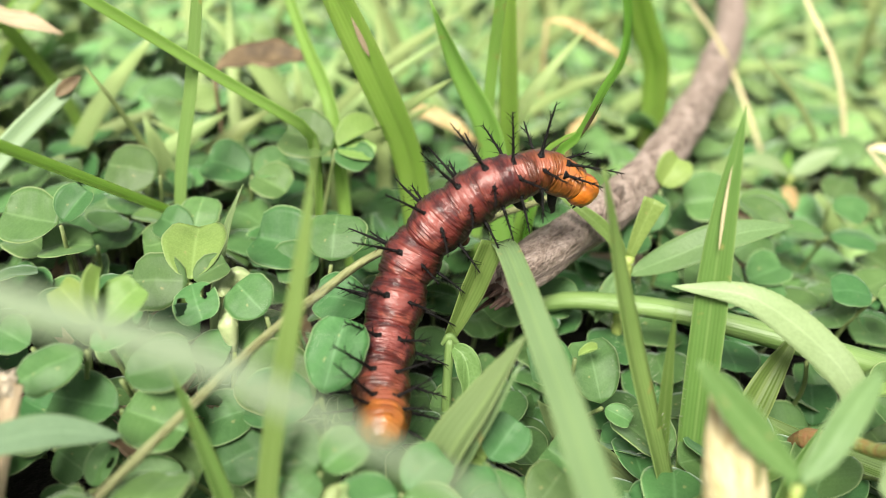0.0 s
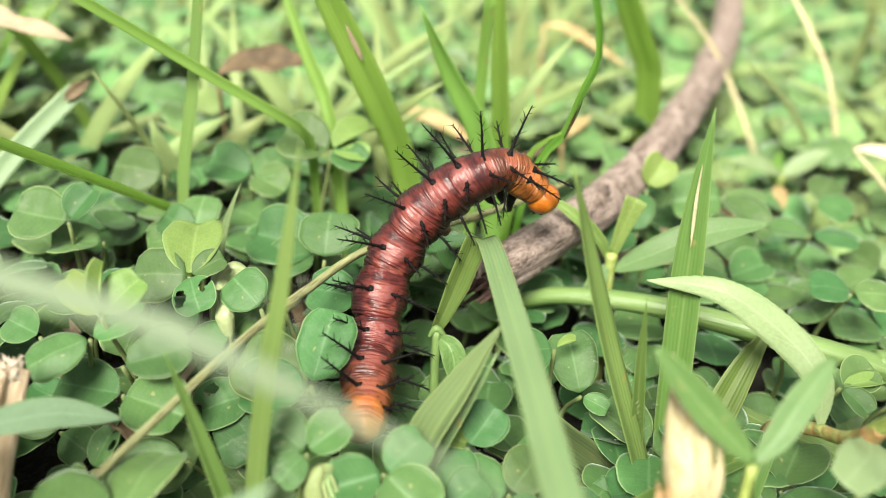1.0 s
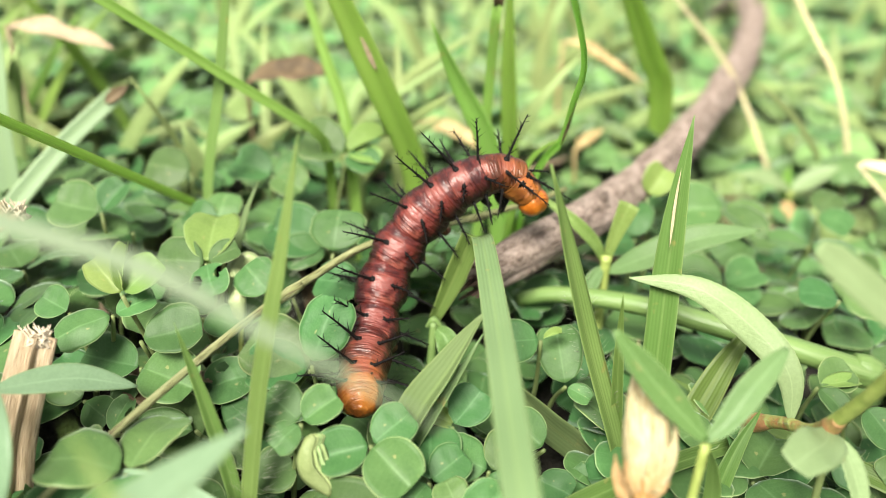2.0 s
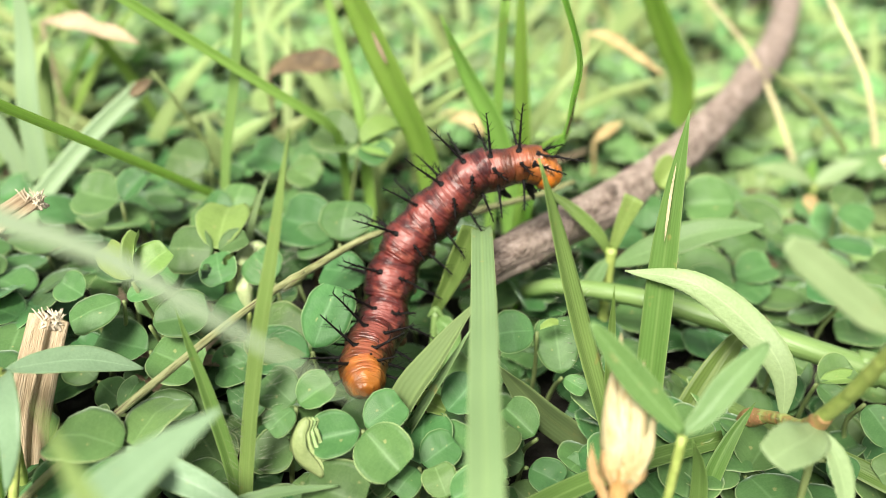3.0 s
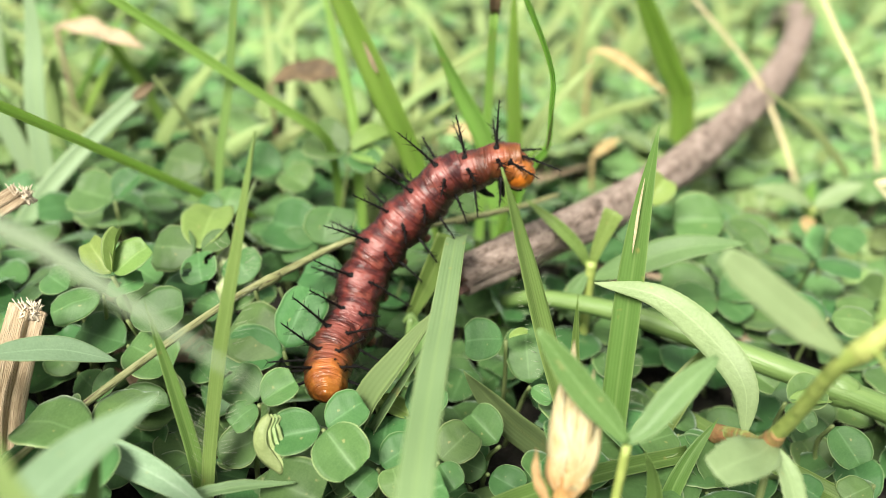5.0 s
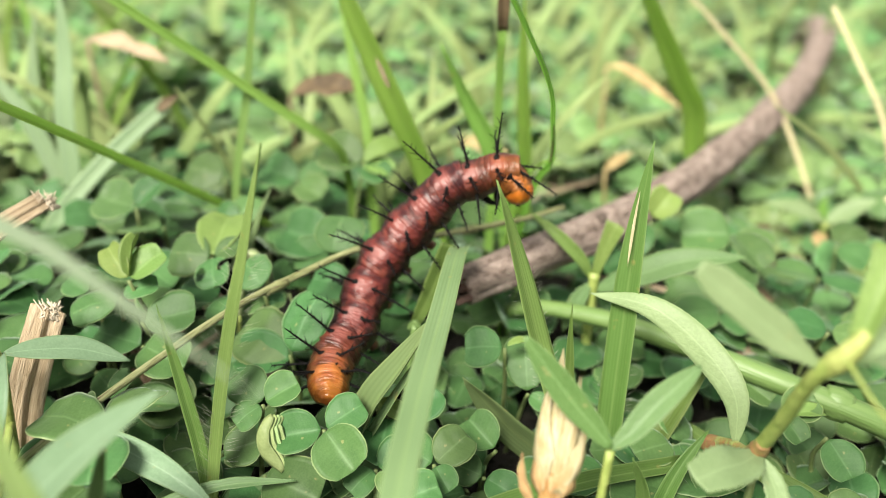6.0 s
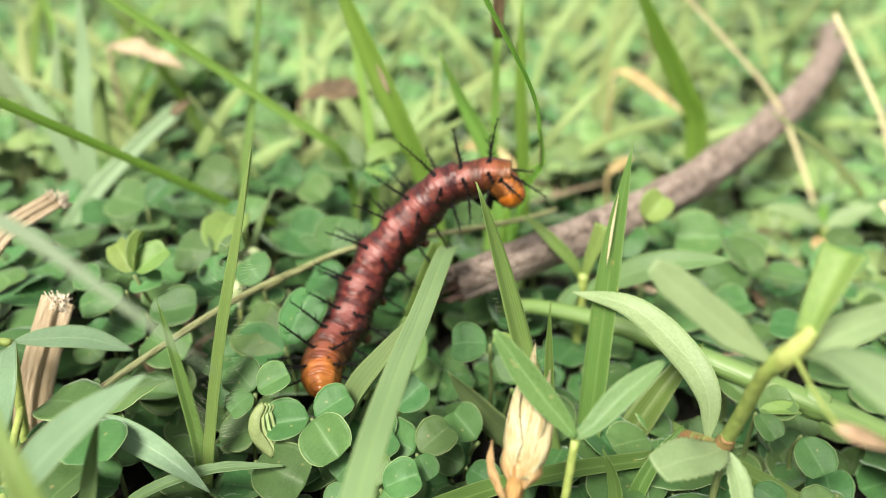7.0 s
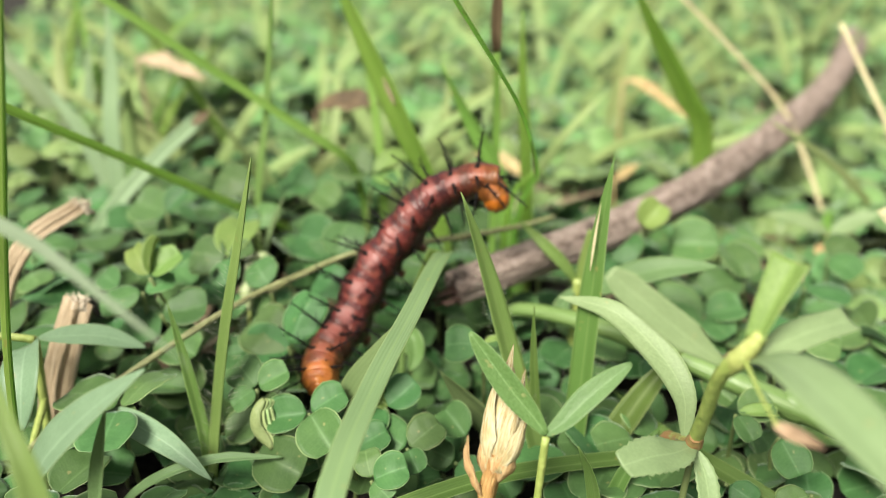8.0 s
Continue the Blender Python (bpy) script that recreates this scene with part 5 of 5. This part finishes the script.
clover((4.18, 5.79, 1.30), ((4.53, 5.96, 1.44, 0.7, 1.00), (4.38, 5.55, 1.17, 0.6, 0.80), (4.61, 5.88, 1.34, 0.3, 0.45, "young"),))
clover((4.62, 5.68, 1.20), ((4.85, 5.37, 0.98, 0.8, 0.90),))
clover((3.82, 6.33, 1.30), ((4.19, 6.13, 1.19, 0.7, 0.80),))
clover((4.16, 5.14, 0.90), ((4.45, 5.02, 0.83, 0.9, 1.00),))
clover((4.96, 5.26, 0.90), ((4.67, 5.13, 0.77, 0.8, 1.00),))
clover((3.98, 9.21, 1.70), ((3.26, 9.18, 1.59, 0.9, 1.05), (4.54, 9.08, 1.67, 0.5, 0.90), (4.36, 8.62, 1.48, 0.4, 0.70),))
clover((4.30, 8.72, 1.45), ((3.74, 8.45, 1.28, 0.5, 0.90),))
clover((3.84, 8.05, 1.15), ((3.29, 7.86, 1.02, 0.5, 1.00), (4.33, 8.26, 1.28, 0.5, 1.00), (4.18, 7.76, 1.05, 0.4, 1.00), (3.10, 8.25, 1.20, 0.5, 1.00),))
clover((2.70, 8.31, 1.55), ((2.70, 8.77, 1.87, 0.7, 0.90), (2.31, 8.15, 1.44, 0.5, 1.00),))
clover((5.09, 8.90, 1.40), ((4.52, 8.98, 1.40, 0.2, 0.80), (5.70, 8.79, 1.39, 0.2, 0.70),))
clover((5.43, 9.69, 1.55), ((5.83, 9.42, 1.42, 0.6, 1.00), (5.74, 10.04, 1.75, 0.5, 1.00),))
clover((4.87, 7.26, 1.50), ((5.35, 7.20, 1.50, 0.4, 1.00), (4.40, 7.33, 1.50, 0.4, 1.00),))
clover((-1.96, 6.08, 1.90), ((-2.52, 6.10, 1.85, 0.9, 1.05), (-2.05, 6.79, 2.11, 0.3, 0.80, "young"), (-1.67, 6.26, 2.01, 0.5, 0.90), (-1.78, 5.76, 1.69, 0.7, 1.05, "eaten"),))
clover((-2.41, 5.17, 2.00), ((-2.79, 5.43, 2.20, 0.9, 0.60, "young"), (-2.13, 5.44, 2.24, 0.8, 0.85, "young"), (-2.47, 5.54, 2.33, 0.9, 0.30, "young"),))
clover((-2.51, 5.14, 1.80), ((-2.16, 5.33, 1.91, 0.5, 0.75), (-2.98, 4.89, 1.61, 0.6, 0.75),))
clover((-2.27, 5.06, 1.30), ((-2.89, 5.16, 1.32, 0.6, 0.85), (-1.67, 4.88, 1.24, 0.6, 0.95),))
clover((-2.24, 5.06, 1.60), ((-1.69, 5.25, 1.75, 0.6, 0.90),))
clover((-1.67, 4.74, 0.90), ((-2.21, 4.66, 0.85, 0.3, 0.75),))
clover((-1.11, 5.17, 0.95), ((-1.52, 5.00, 0.78, 0.8, 1.05),))
clover((-1.27, 5.42, 1.10), ((-1.75, 5.25, 0.96, 0.6, 1.00, "eaten"),))
clover((-0.76, 5.42, 1.20), ((-1.46, 5.68, 1.34, 0.8, 0.95), (-1.40, 5.40, 1.14, 0.7, 0.90),))
clover((-0.70, 5.22, 1.40), ((-0.54, 5.71, 1.91, 0.6, 0.75),))
clover((-0.40, 6.34, 1.60), ((-0.94, 6.43, 1.62, 0.7, 0.95),))
clover((-1.38, 6.24, 1.50), ((-1.20, 6.02, 1.36, 0.7, 1.00), (-1.59, 5.97, 1.32, 0.6, 1.00),))
clover((-1.25, 5.83, 1.75), ((-1.57, 6.08, 1.92, 0.8, 1.10),))
clover((-1.95, 5.84, 1.40), ((-1.56, 5.75, 1.38, 0.5, 1.00),))
clover((-3.08, 5.41, 1.60), ((-3.42, 5.54, 1.67, 0.8, 1.00),))
clover((-2.71, 5.08, 1.10), ((-3.22, 5.31, 1.15, 0.3, 0.60),))
clover((-2.50, 4.67, 0.70), ((-2.81, 4.60, 0.63, 0.6, 1.00),))
clover((-2.39, 4.57, 0.90), ((-2.27, 4.82, 1.14, 0.9, 0.70, "eaten"),))
clover((-3.47, 7.01, 1.90), ((-4.11, 7.13, 1.94, 0.8, 1.00), (-3.27, 7.28, 2.17, 0.9, 0.95),))
clover((-3.22, 7.18, 1.60), ((-3.77, 7.08, 1.54, 0.3, 0.90),))
clover((-2.35, 7.51, 1.60), ((-2.75, 7.68, 1.70, 0.8, 1.00), (-2.30, 7.88, 1.90, 0.8, 1.00), (-2.87, 7.37, 1.50, 0.5, 1.00),))
clover((-2.92, 8.34, 1.90), ((-3.58, 8.45, 1.93, 0.9, 1.00),))
clover((-1.93, 8.51, 1.90), ((-2.51, 8.68, 1.97, 0.7, 1.00), (-1.47, 8.28, 1.80, 0.6, 1.00), (-1.54, 8.73, 2.06, 0.6, 1.00),))
clover((-0.98, 8.49, 2.30), ((-1.60, 8.66, 2.39, 0.9, 1.05), (-0.57, 8.24, 2.20, 0.5, 0.90), (-0.51, 8.85, 2.43, 0.3, 0.70, "young"), (-0.51, 8.36, 2.27, 0.5, 0.70, "young"),))
clover((-0.82, 6.81, 1.75), ((-0.80, 7.22, 2.12, 0.9, 1.25),))
clover((-0.97, 7.25, 1.60), ((-1.45, 7.09, 1.47, 0.6, 1.00), (-1.72, 7.45, 1.68, 0.8, 1.00),))
clover((-1.13, 6.24, 1.50), ((-1.43, 6.06, 1.35, 0.7, 1.00),))
clover((-2.06, 9.08, 1.50), ((-2.49, 9.32, 1.61, 0.6, 1.00), (-1.63, 8.97, 1.47, 0.5, 1.00),))
clover((0.80, 4.01, 0.90), ((1.14, 4.16, 1.05, 0.8, 1.00), (0.64, 4.25, 1.05, 0.7, 1.00), (1.05, 3.89, 0.83, 0.7, 1.00),))
clover((1.01, 4.47, 1.00), ((0.56, 4.63, 1.06, 0.6, 1.00), (1.27, 4.78, 1.17, 0.5, 1.00), (1.21, 4.27, 0.89, 0.6, 1.00),))
clover((-0.47, 4.01, 0.90), ((0.15, 3.88, 0.86, 0.8, 0.95),))
clover((0.41, 3.59, 0.90), ((0.56, 3.77, 1.04, 0.7, 1.00),))
clover((-1.03, 4.26, 0.80), ((-0.68, 4.42, 0.94, 0.7, 1.10),))
clover((-1.73, 6.57, 0.80), ((-1.28, 6.45, 0.75, 0.7, 1.10), (-2.08, 6.39, 0.67, 0.6, 1.00),))
clover((-2.22, 4.96, 0.90), ((-1.59, 4.73, 0.78, 0.8, 1.00),))
clover((-2.44, 5.35, 1.00), ((-1.89, 5.28, 1.00, 0.7, 1.00), (-2.59, 5.11, 0.79, 0.8, 0.80),))
clover((-2.84, 5.00, 0.90), ((-3.21, 5.18, 0.99, 0.7, 1.00), (-2.52, 4.83, 0.81, 0.7, 1.00),))
sprig((2.86, 8.8, 1.95), 0.42, 80, (0.1, -0.9, 0.45), spread=(0,), young=True, foot=(2.95, 8.6, 0), seed=77)


def clear_of(x, y, z):
    """Keeps the scattered leaves below the caterpillar, the stick and the placed plants."""
    if -0.75 < x < 1.9 and 4.4 < y < 7.1:
        z = min(z, 0.7)
    for a, b in (((0.8, 6.7), (2.68, 9.11)), ((2.68, 9.11), (5.2, 14.4)), ((5.2, 14.4), (6.3, 20))):
        d = V((b[0] - a[0], b[1] - a[1]))
        q = V((x - a[0], y - a[1]))
        f = min(max(q.dot(d) / d.length_squared, 0), 1)
        if (q - d * f).length < 0.75:
            z = min(z, 1.05)
    if -3.5 < x < -2.6 and 3.4 < y < 4.7:
        z = min(z, 0.45)
    if 4.0 < x < 6.8 and 8.8 < y < 12.3:
        z = min(z, 0.7)
    if -0.95 < x < 0.7 and 3.5 < y < 4.9:
        z = min(z, 0.5)
    for hx, hy, hz, size in HERO:
        if math.hypot(x - hx, y - hy) < size + 0.3:
            z = min(z, hz - 0.35)
    return z


def canopy(x, y):
    z = 1.15 + 0.35 * noise.noise((x * 0.45, y * 0.45, 7.0))
    if x < -1:
        z += 0.35 * min(1, (-1 - x) / 1.5)
    if x > 0.2 and y < 7.2:
        z -= 0.7
    if y < 3.6:
        z = min(z, 0.8)
    return z


def scatter():
    rng = random.Random(11)
    spots = []
    y = 2.2
    while y < 46:
        step = 0.47 + 0.013 * y
        lo, hi = -4.6 - 0.62 * y, 5.2 + 0.42 * y
        x = lo
        while x < hi:
            spots.append((x + rng.uniform(-0.5, 0.5) * step, y + rng.uniform(-0.5, 0.5) * step))
            x += step
        y += step
    near = sorted(spots, key=lambda s: math.hypot(s[0] * 0.9, s[1] - 5.2))
    protos = []
    for k in range(9):
        p = sprig((0, 0, 0.35 + 0.14 * k), 0.5 + 0.045 * (k % 4), rng.uniform(0, 360), (rng.uniform(-0.25, 0.25), rng.uniform(-0.5, 0.0), 1), foot=(0, 0.12, 0), seed=100 + k)
        protos.append(p)
    used = set()
    for x, y in near[:420]:
        if rng.random() < (0.4 if 0.3 < x < 2.9 and y < 6.6 else 0.22 if y < 9 else 0.1):
            continue
        z = max(clear_of(x, y, canopy(x, y) + rng.uniform(-0.6, 0.15)), 0.3)
        k = min(max(int(round((z - 0.35) / 0.14)), 0), 8)
        if k == 6 and rng.random() < 0.7:
            k = 5
        m = pose(x * CM, y * CM, 0, 0, 0, rng.uniform(0, 360) if rng.random() < 0.5 else rng.uniform(-70, 70))
        if k in used:
            copy_thing(protos[k], m)
        else:
            protos[k].matrix_basis = m
            used.add(k)
    for k in range(9):
        if k not in used:
            protos[k].matrix_basis = pose((-5 - k * 0.6) * CM, 10 * CM, 0)
    low = [leaflet_data(c, a, k, 6, 5) for k, (c, a) in enumerate(((0.1, 0.06), (0.22, 0.1), (-0.08, 0.12)))]
    out = []
    for x, y in near[420:]:
        if rng.random() < 0.06:
            continue
        z = max(clear_of(x, y, canopy(x, y) + rng.uniform(-0.6, 0.45)), 0.35)
        h0, size = rng.uniform(0, 360), rng.uniform(0.34, 0.68) * (1 + 0.01 * y)
        tilt = (rng.uniform(-0.6, 0.6), rng.uniform(-0.8, 0.3), 1)
        for turn in (0, 112, -112):
            n = V(tilt) + V((rng.uniform(-0.25, 0.25), rng.uniform(-0.25, 0.25), 0))
            m = leaf_frame((0, 0, 0), h0 + turn + rng.uniform(-12, 12), n, size)
            m.translation = V((x, y, z))
            v, f, u = low[rng.randrange(3)]
            out.append(([m @ V(q) for q in v], f, u))
        out.append(tube([(x, y + 0.1, 0), (x, y, z)], [0.03, 0.02], 4, 2))
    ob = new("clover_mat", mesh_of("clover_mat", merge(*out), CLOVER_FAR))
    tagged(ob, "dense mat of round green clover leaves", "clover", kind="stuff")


def far_grass():
    rng = random.Random(23)
    out = []
    for k in range(430):
        y = 9.5 + 34 * rng.random() ** 1.5
        x = rng.uniform(-5 - 0.6 * y, 4.5 + 0.42 * y)
        line = 2.68 + (y - 9.11) * 0.5
        if (4.2 < x < 7.0 and y < 12.4) or (abs(x - line) < 1.3 and y < 17.5) or (line - 3.5 < x < line + 1.2 and y < 15 and rng.random() < 0.6):
            continue
        h = rng.uniform(1.4, 3.3) * (1 + 0.012 * y)
        lean = V((rng.gauss(0, 1.5), rng.gauss(-0.1, 0.9), 0))
        p = V((x, y, 0))
        ctrl = [p, p + V((0, 0, h * 0.4)) + lean * 0.3, p + V((0, 0, h * 0.74)) + lean * 0.68, p + V((0, 0, h * rng.uniform(0.92, 1.05))) + lean * 1.15]
        out.append(ribbon(ctrl, rng.uniform(0.1, 0.34), (rng.uniform(-.6, .6), -1, 0.45), grass_profile, 0.25, 7, 0.02, cols=3))
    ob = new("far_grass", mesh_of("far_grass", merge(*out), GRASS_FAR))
    tagged(ob, "scattered light green grass blades over the lawn", "grass", kind="stuff")


def thatch():
    """Dead straw and brown stalk bits caught between the leaves."""
    rng = random.Random(31)
    out, brown = [], []
    for k in range(420):
        y = 5.5 + 30 * rng.random() ** 1.4
        x = rng.uniform(-4.5 - 0.6 * y, 4.5 + 0.42 * y)
        if (-1.2 < x < 2.2 and y < 7.5) or (x > 0 and y < 9):
            continue
        z = rng.uniform(0.25, 0.9)
        a, l = rng.uniform(0, 6.28), rng.uniform(0.5, 2.2)
        d = V((math.cos(a), math.sin(a), rng.uniform(-0.1, 0.25))) * l
        p = V((x, y, z))
        (out if k % 3 else brown).append(ribbon([p, p + d * 0.5 + V((0, 0, 0.08)), p + d], rng.uniform(0.05, 0.16), (0, -0.3, 1), cut_profile, 0.4, 5, 0.02, cols=3))
    tagged(new("dry_thatch", mesh_of("dry_thatch", merge(*out), STRAW)), "bits of pale straw caught among the leaves", "straw", kind="stuff")
    tagged(new("brown_thatch", mesh_of("brown_thatch", merge(*brown), DEADLEAF)), "bits of brown dead stalk among the leaves", "litter", kind="stuff")


scatter()
far_grass()
thatch()


# ---- the caterpillar's slow swaying ----
POSES = {}


def bend(t, *dots):
    """dots: the tail's middle, the feet of the spines left of the back's middle, tail to neck, and the head's middle, in centimetres."""
    tail, *d = [V(p) for p in dots]
    base = caterpillar.location / CM
    ref = V((0.12, -0.66, 0.75))
    mids, ways = [], []
    for k in range(10):
        way = (d[min(k + 1, 10)] - d[max(k - 1, 0)]).normalized()
        back = (ref - way * ref.dot(way)).normalized()
        left = back.cross(way).normalized()
        r = RINGS[k + 1][1]
        out = back * math.cos(radians(24)) + left * math.sin(radians(24))
        mids.append(d[k] - out * r * 0.97)
        ways.append(way)
    neck = mids[-1].lerp(d[10], 0.5) + V((0.0, 0, 0.04))
    mids = [tail] + mids + [neck, d[10]]
    rows = []
    for k, p in enumerate(mids):
        way = (mids[min(k + 1, 12)] - mids[max(k - 1, 0)]).normalized()
        if k == 12:
            way = ((mids[12] - mids[11]).normalized() + V((0.1, -0.35, -0.5))).normalized()
        back = (ref - way * ref.dot(way)).normalized()
        side = way.cross(back)
        m = Matrix((side, way, back)).transposed().to_4x4()
        m.translation = (p - base) * CM
        rows.append(m)
    POSES[t] = rows


def motions():
    bend(0.0, (-0.19, 5.02, 1.32), (-0.27, 5.10, 1.49), (-0.30, 5.38, 1.57), (-0.29, 5.72, 1.68), (-0.24, 5.98, 1.93), (-0.14, 6.22, 2.24), (0.07, 6.32, 2.58), (0.34, 6.40, 2.83), (0.57, 6.45, 3.00), (0.81, 6.53, 3.04), (1.12, 6.66, 3.05), (1.47, 6.73, 2.73))
    bend(0.5, (-0.21, 5.01, 1.28), (-0.28, 5.10, 1.48), (-0.30, 5.38, 1.56), (-0.28, 5.72, 1.66), (-0.25, 5.99, 1.93), (-0.15, 6.22, 2.25), (0.06, 6.33, 2.59), (0.32, 6.40, 2.84), (0.55, 6.45, 2.98), (0.70, 6.53, 3.00), (0.99, 6.66, 2.98), (1.26, 6.70, 2.54))
    bend(1.0, (-0.22, 5.00, 1.25), (-0.29, 5.11, 1.47), (-0.30, 5.39, 1.56), (-0.29, 5.73, 1.64), (-0.28, 5.99, 1.92), (-0.18, 6.23, 2.24), (0.01, 6.34, 2.59), (0.25, 6.41, 2.85), (0.48, 6.46, 3.01), (0.70, 6.54, 3.06), (1.00, 6.67, 3.03), (1.30, 6.74, 2.61))
    bend(1.5, (-0.21, 4.99, 1.26), (-0.30, 5.11, 1.47), (-0.31, 5.40, 1.57), (-0.28, 5.74, 1.64), (-0.28, 6.01, 1.91), (-0.18, 6.25, 2.22), (0.02, 6.35, 2.57), (0.27, 6.42, 2.83), (0.50, 6.47, 3.00), (0.73, 6.56, 3.03), (1.05, 6.68, 2.99), (1.30, 6.75, 2.60))
    bend(2.0, (-0.20, 5.00, 1.28), (-0.29, 5.12, 1.50), (-0.30, 5.40, 1.59), (-0.29, 5.74, 1.65), (-0.27, 6.01, 1.91), (-0.16, 6.25, 2.22), (0.03, 6.36, 2.56), (0.25, 6.43, 2.80), (0.49, 6.48, 2.98), (0.70, 6.57, 3.03), (1.03, 6.69, 3.00), (1.27, 6.76, 2.58))
    bend(3.5, (-0.12, 4.97, 1.37), (-0.23, 5.13, 1.57), (-0.21, 5.41, 1.61), (-0.17, 5.67, 1.64), (-0.18, 5.95, 1.90), (-0.05, 6.18, 2.26), (0.15, 6.33, 2.50), (0.38, 6.42, 2.74), (0.58, 6.52, 2.99), (0.85, 6.60, 3.04), (1.21, 6.68, 3.15), (1.42, 6.72, 2.94))
    bend(4.0, (-0.14, 4.99, 1.32), (-0.25, 5.13, 1.53), (-0.24, 5.41, 1.60), (-0.21, 5.67, 1.67), (-0.19, 5.95, 1.92), (-0.07, 6.18, 2.23), (0.12, 6.33, 2.49), (0.33, 6.42, 2.75), (0.55, 6.52, 3.02), (0.82, 6.60, 3.10), (1.18, 6.68, 3.22), (1.37, 6.72, 2.96))
    bend(4.5, (-0.17, 5.00, 1.30), (-0.28, 5.13, 1.52), (-0.28, 5.41, 1.61), (-0.23, 5.67, 1.68), (-0.22, 5.95, 1.92), (-0.10, 6.18, 2.23), (0.08, 6.33, 2.50), (0.29, 6.42, 2.74), (0.52, 6.52, 3.02), (0.80, 6.60, 3.12), (1.18, 6.68, 3.22), (1.35, 6.72, 2.96))
    bend(6.0, (-0.20, 5.00, 1.29), (-0.32, 5.13, 1.52), (-0.33, 5.41, 1.61), (-0.27, 5.67, 1.70), (-0.25, 5.95, 1.93), (-0.14, 6.18, 2.23), (0.06, 6.33, 2.53), (0.27, 6.42, 2.79), (0.50, 6.52, 3.06), (0.79, 6.60, 3.16), (1.16, 6.68, 3.24), (1.31, 6.72, 2.90))
    bend(6.5, (-0.19, 4.99, 1.28), (-0.32, 5.13, 1.51), (-0.32, 5.41, 1.59), (-0.27, 5.67, 1.69), (-0.26, 5.95, 1.93), (-0.13, 6.18, 2.24), (0.07, 6.33, 2.53), (0.26, 6.42, 2.79), (0.51, 6.52, 3.08), (0.79, 6.60, 3.19), (1.15, 6.68, 3.25), (1.34, 6.72, 2.92))
    bend(7.0, (-0.18, 4.99, 1.28), (-0.31, 5.13, 1.51), (-0.32, 5.41, 1.59), (-0.27, 5.67, 1.70), (-0.24, 5.95, 1.93), (-0.12, 6.18, 2.24), (0.08, 6.33, 2.54), (0.28, 6.42, 2.80), (0.55, 6.52, 3.08), (0.83, 6.60, 3.18), (1.20, 6.68, 3.23), (1.36, 6.72, 2.89))
    bend(7.5, (-0.19, 5.00, 1.24), (-0.32, 5.13, 1.50), (-0.32, 5.41, 1.60), (-0.26, 5.67, 1.69), (-0.25, 5.95, 1.93), (-0.13, 6.18, 2.23), (0.08, 6.33, 2.52), (0.27, 6.42, 2.80), (0.52, 6.52, 3.07), (0.82, 6.60, 3.21), (1.17, 6.68, 3.27), (1.30, 6.72, 2.91))
    bend(8.0, (-0.19, 4.99, 1.24), (-0.33, 5.13, 1.49), (-0.33, 5.41, 1.59), (-0.28, 5.67, 1.69), (-0.24, 5.95, 1.93), (-0.13, 6.18, 2.23), (0.06, 6.33, 2.52), (0.25, 6.42, 2.82), (0.50, 6.52, 3.08), (0.78, 6.60, 3.22), (1.15, 6.68, 3.28), (1.27, 6.72, 2.92))
    for k, seg in enumerate(BODY):
        walk(seg, [(t, POSES[t][k]) for t in sorted(POSES)])


motions()
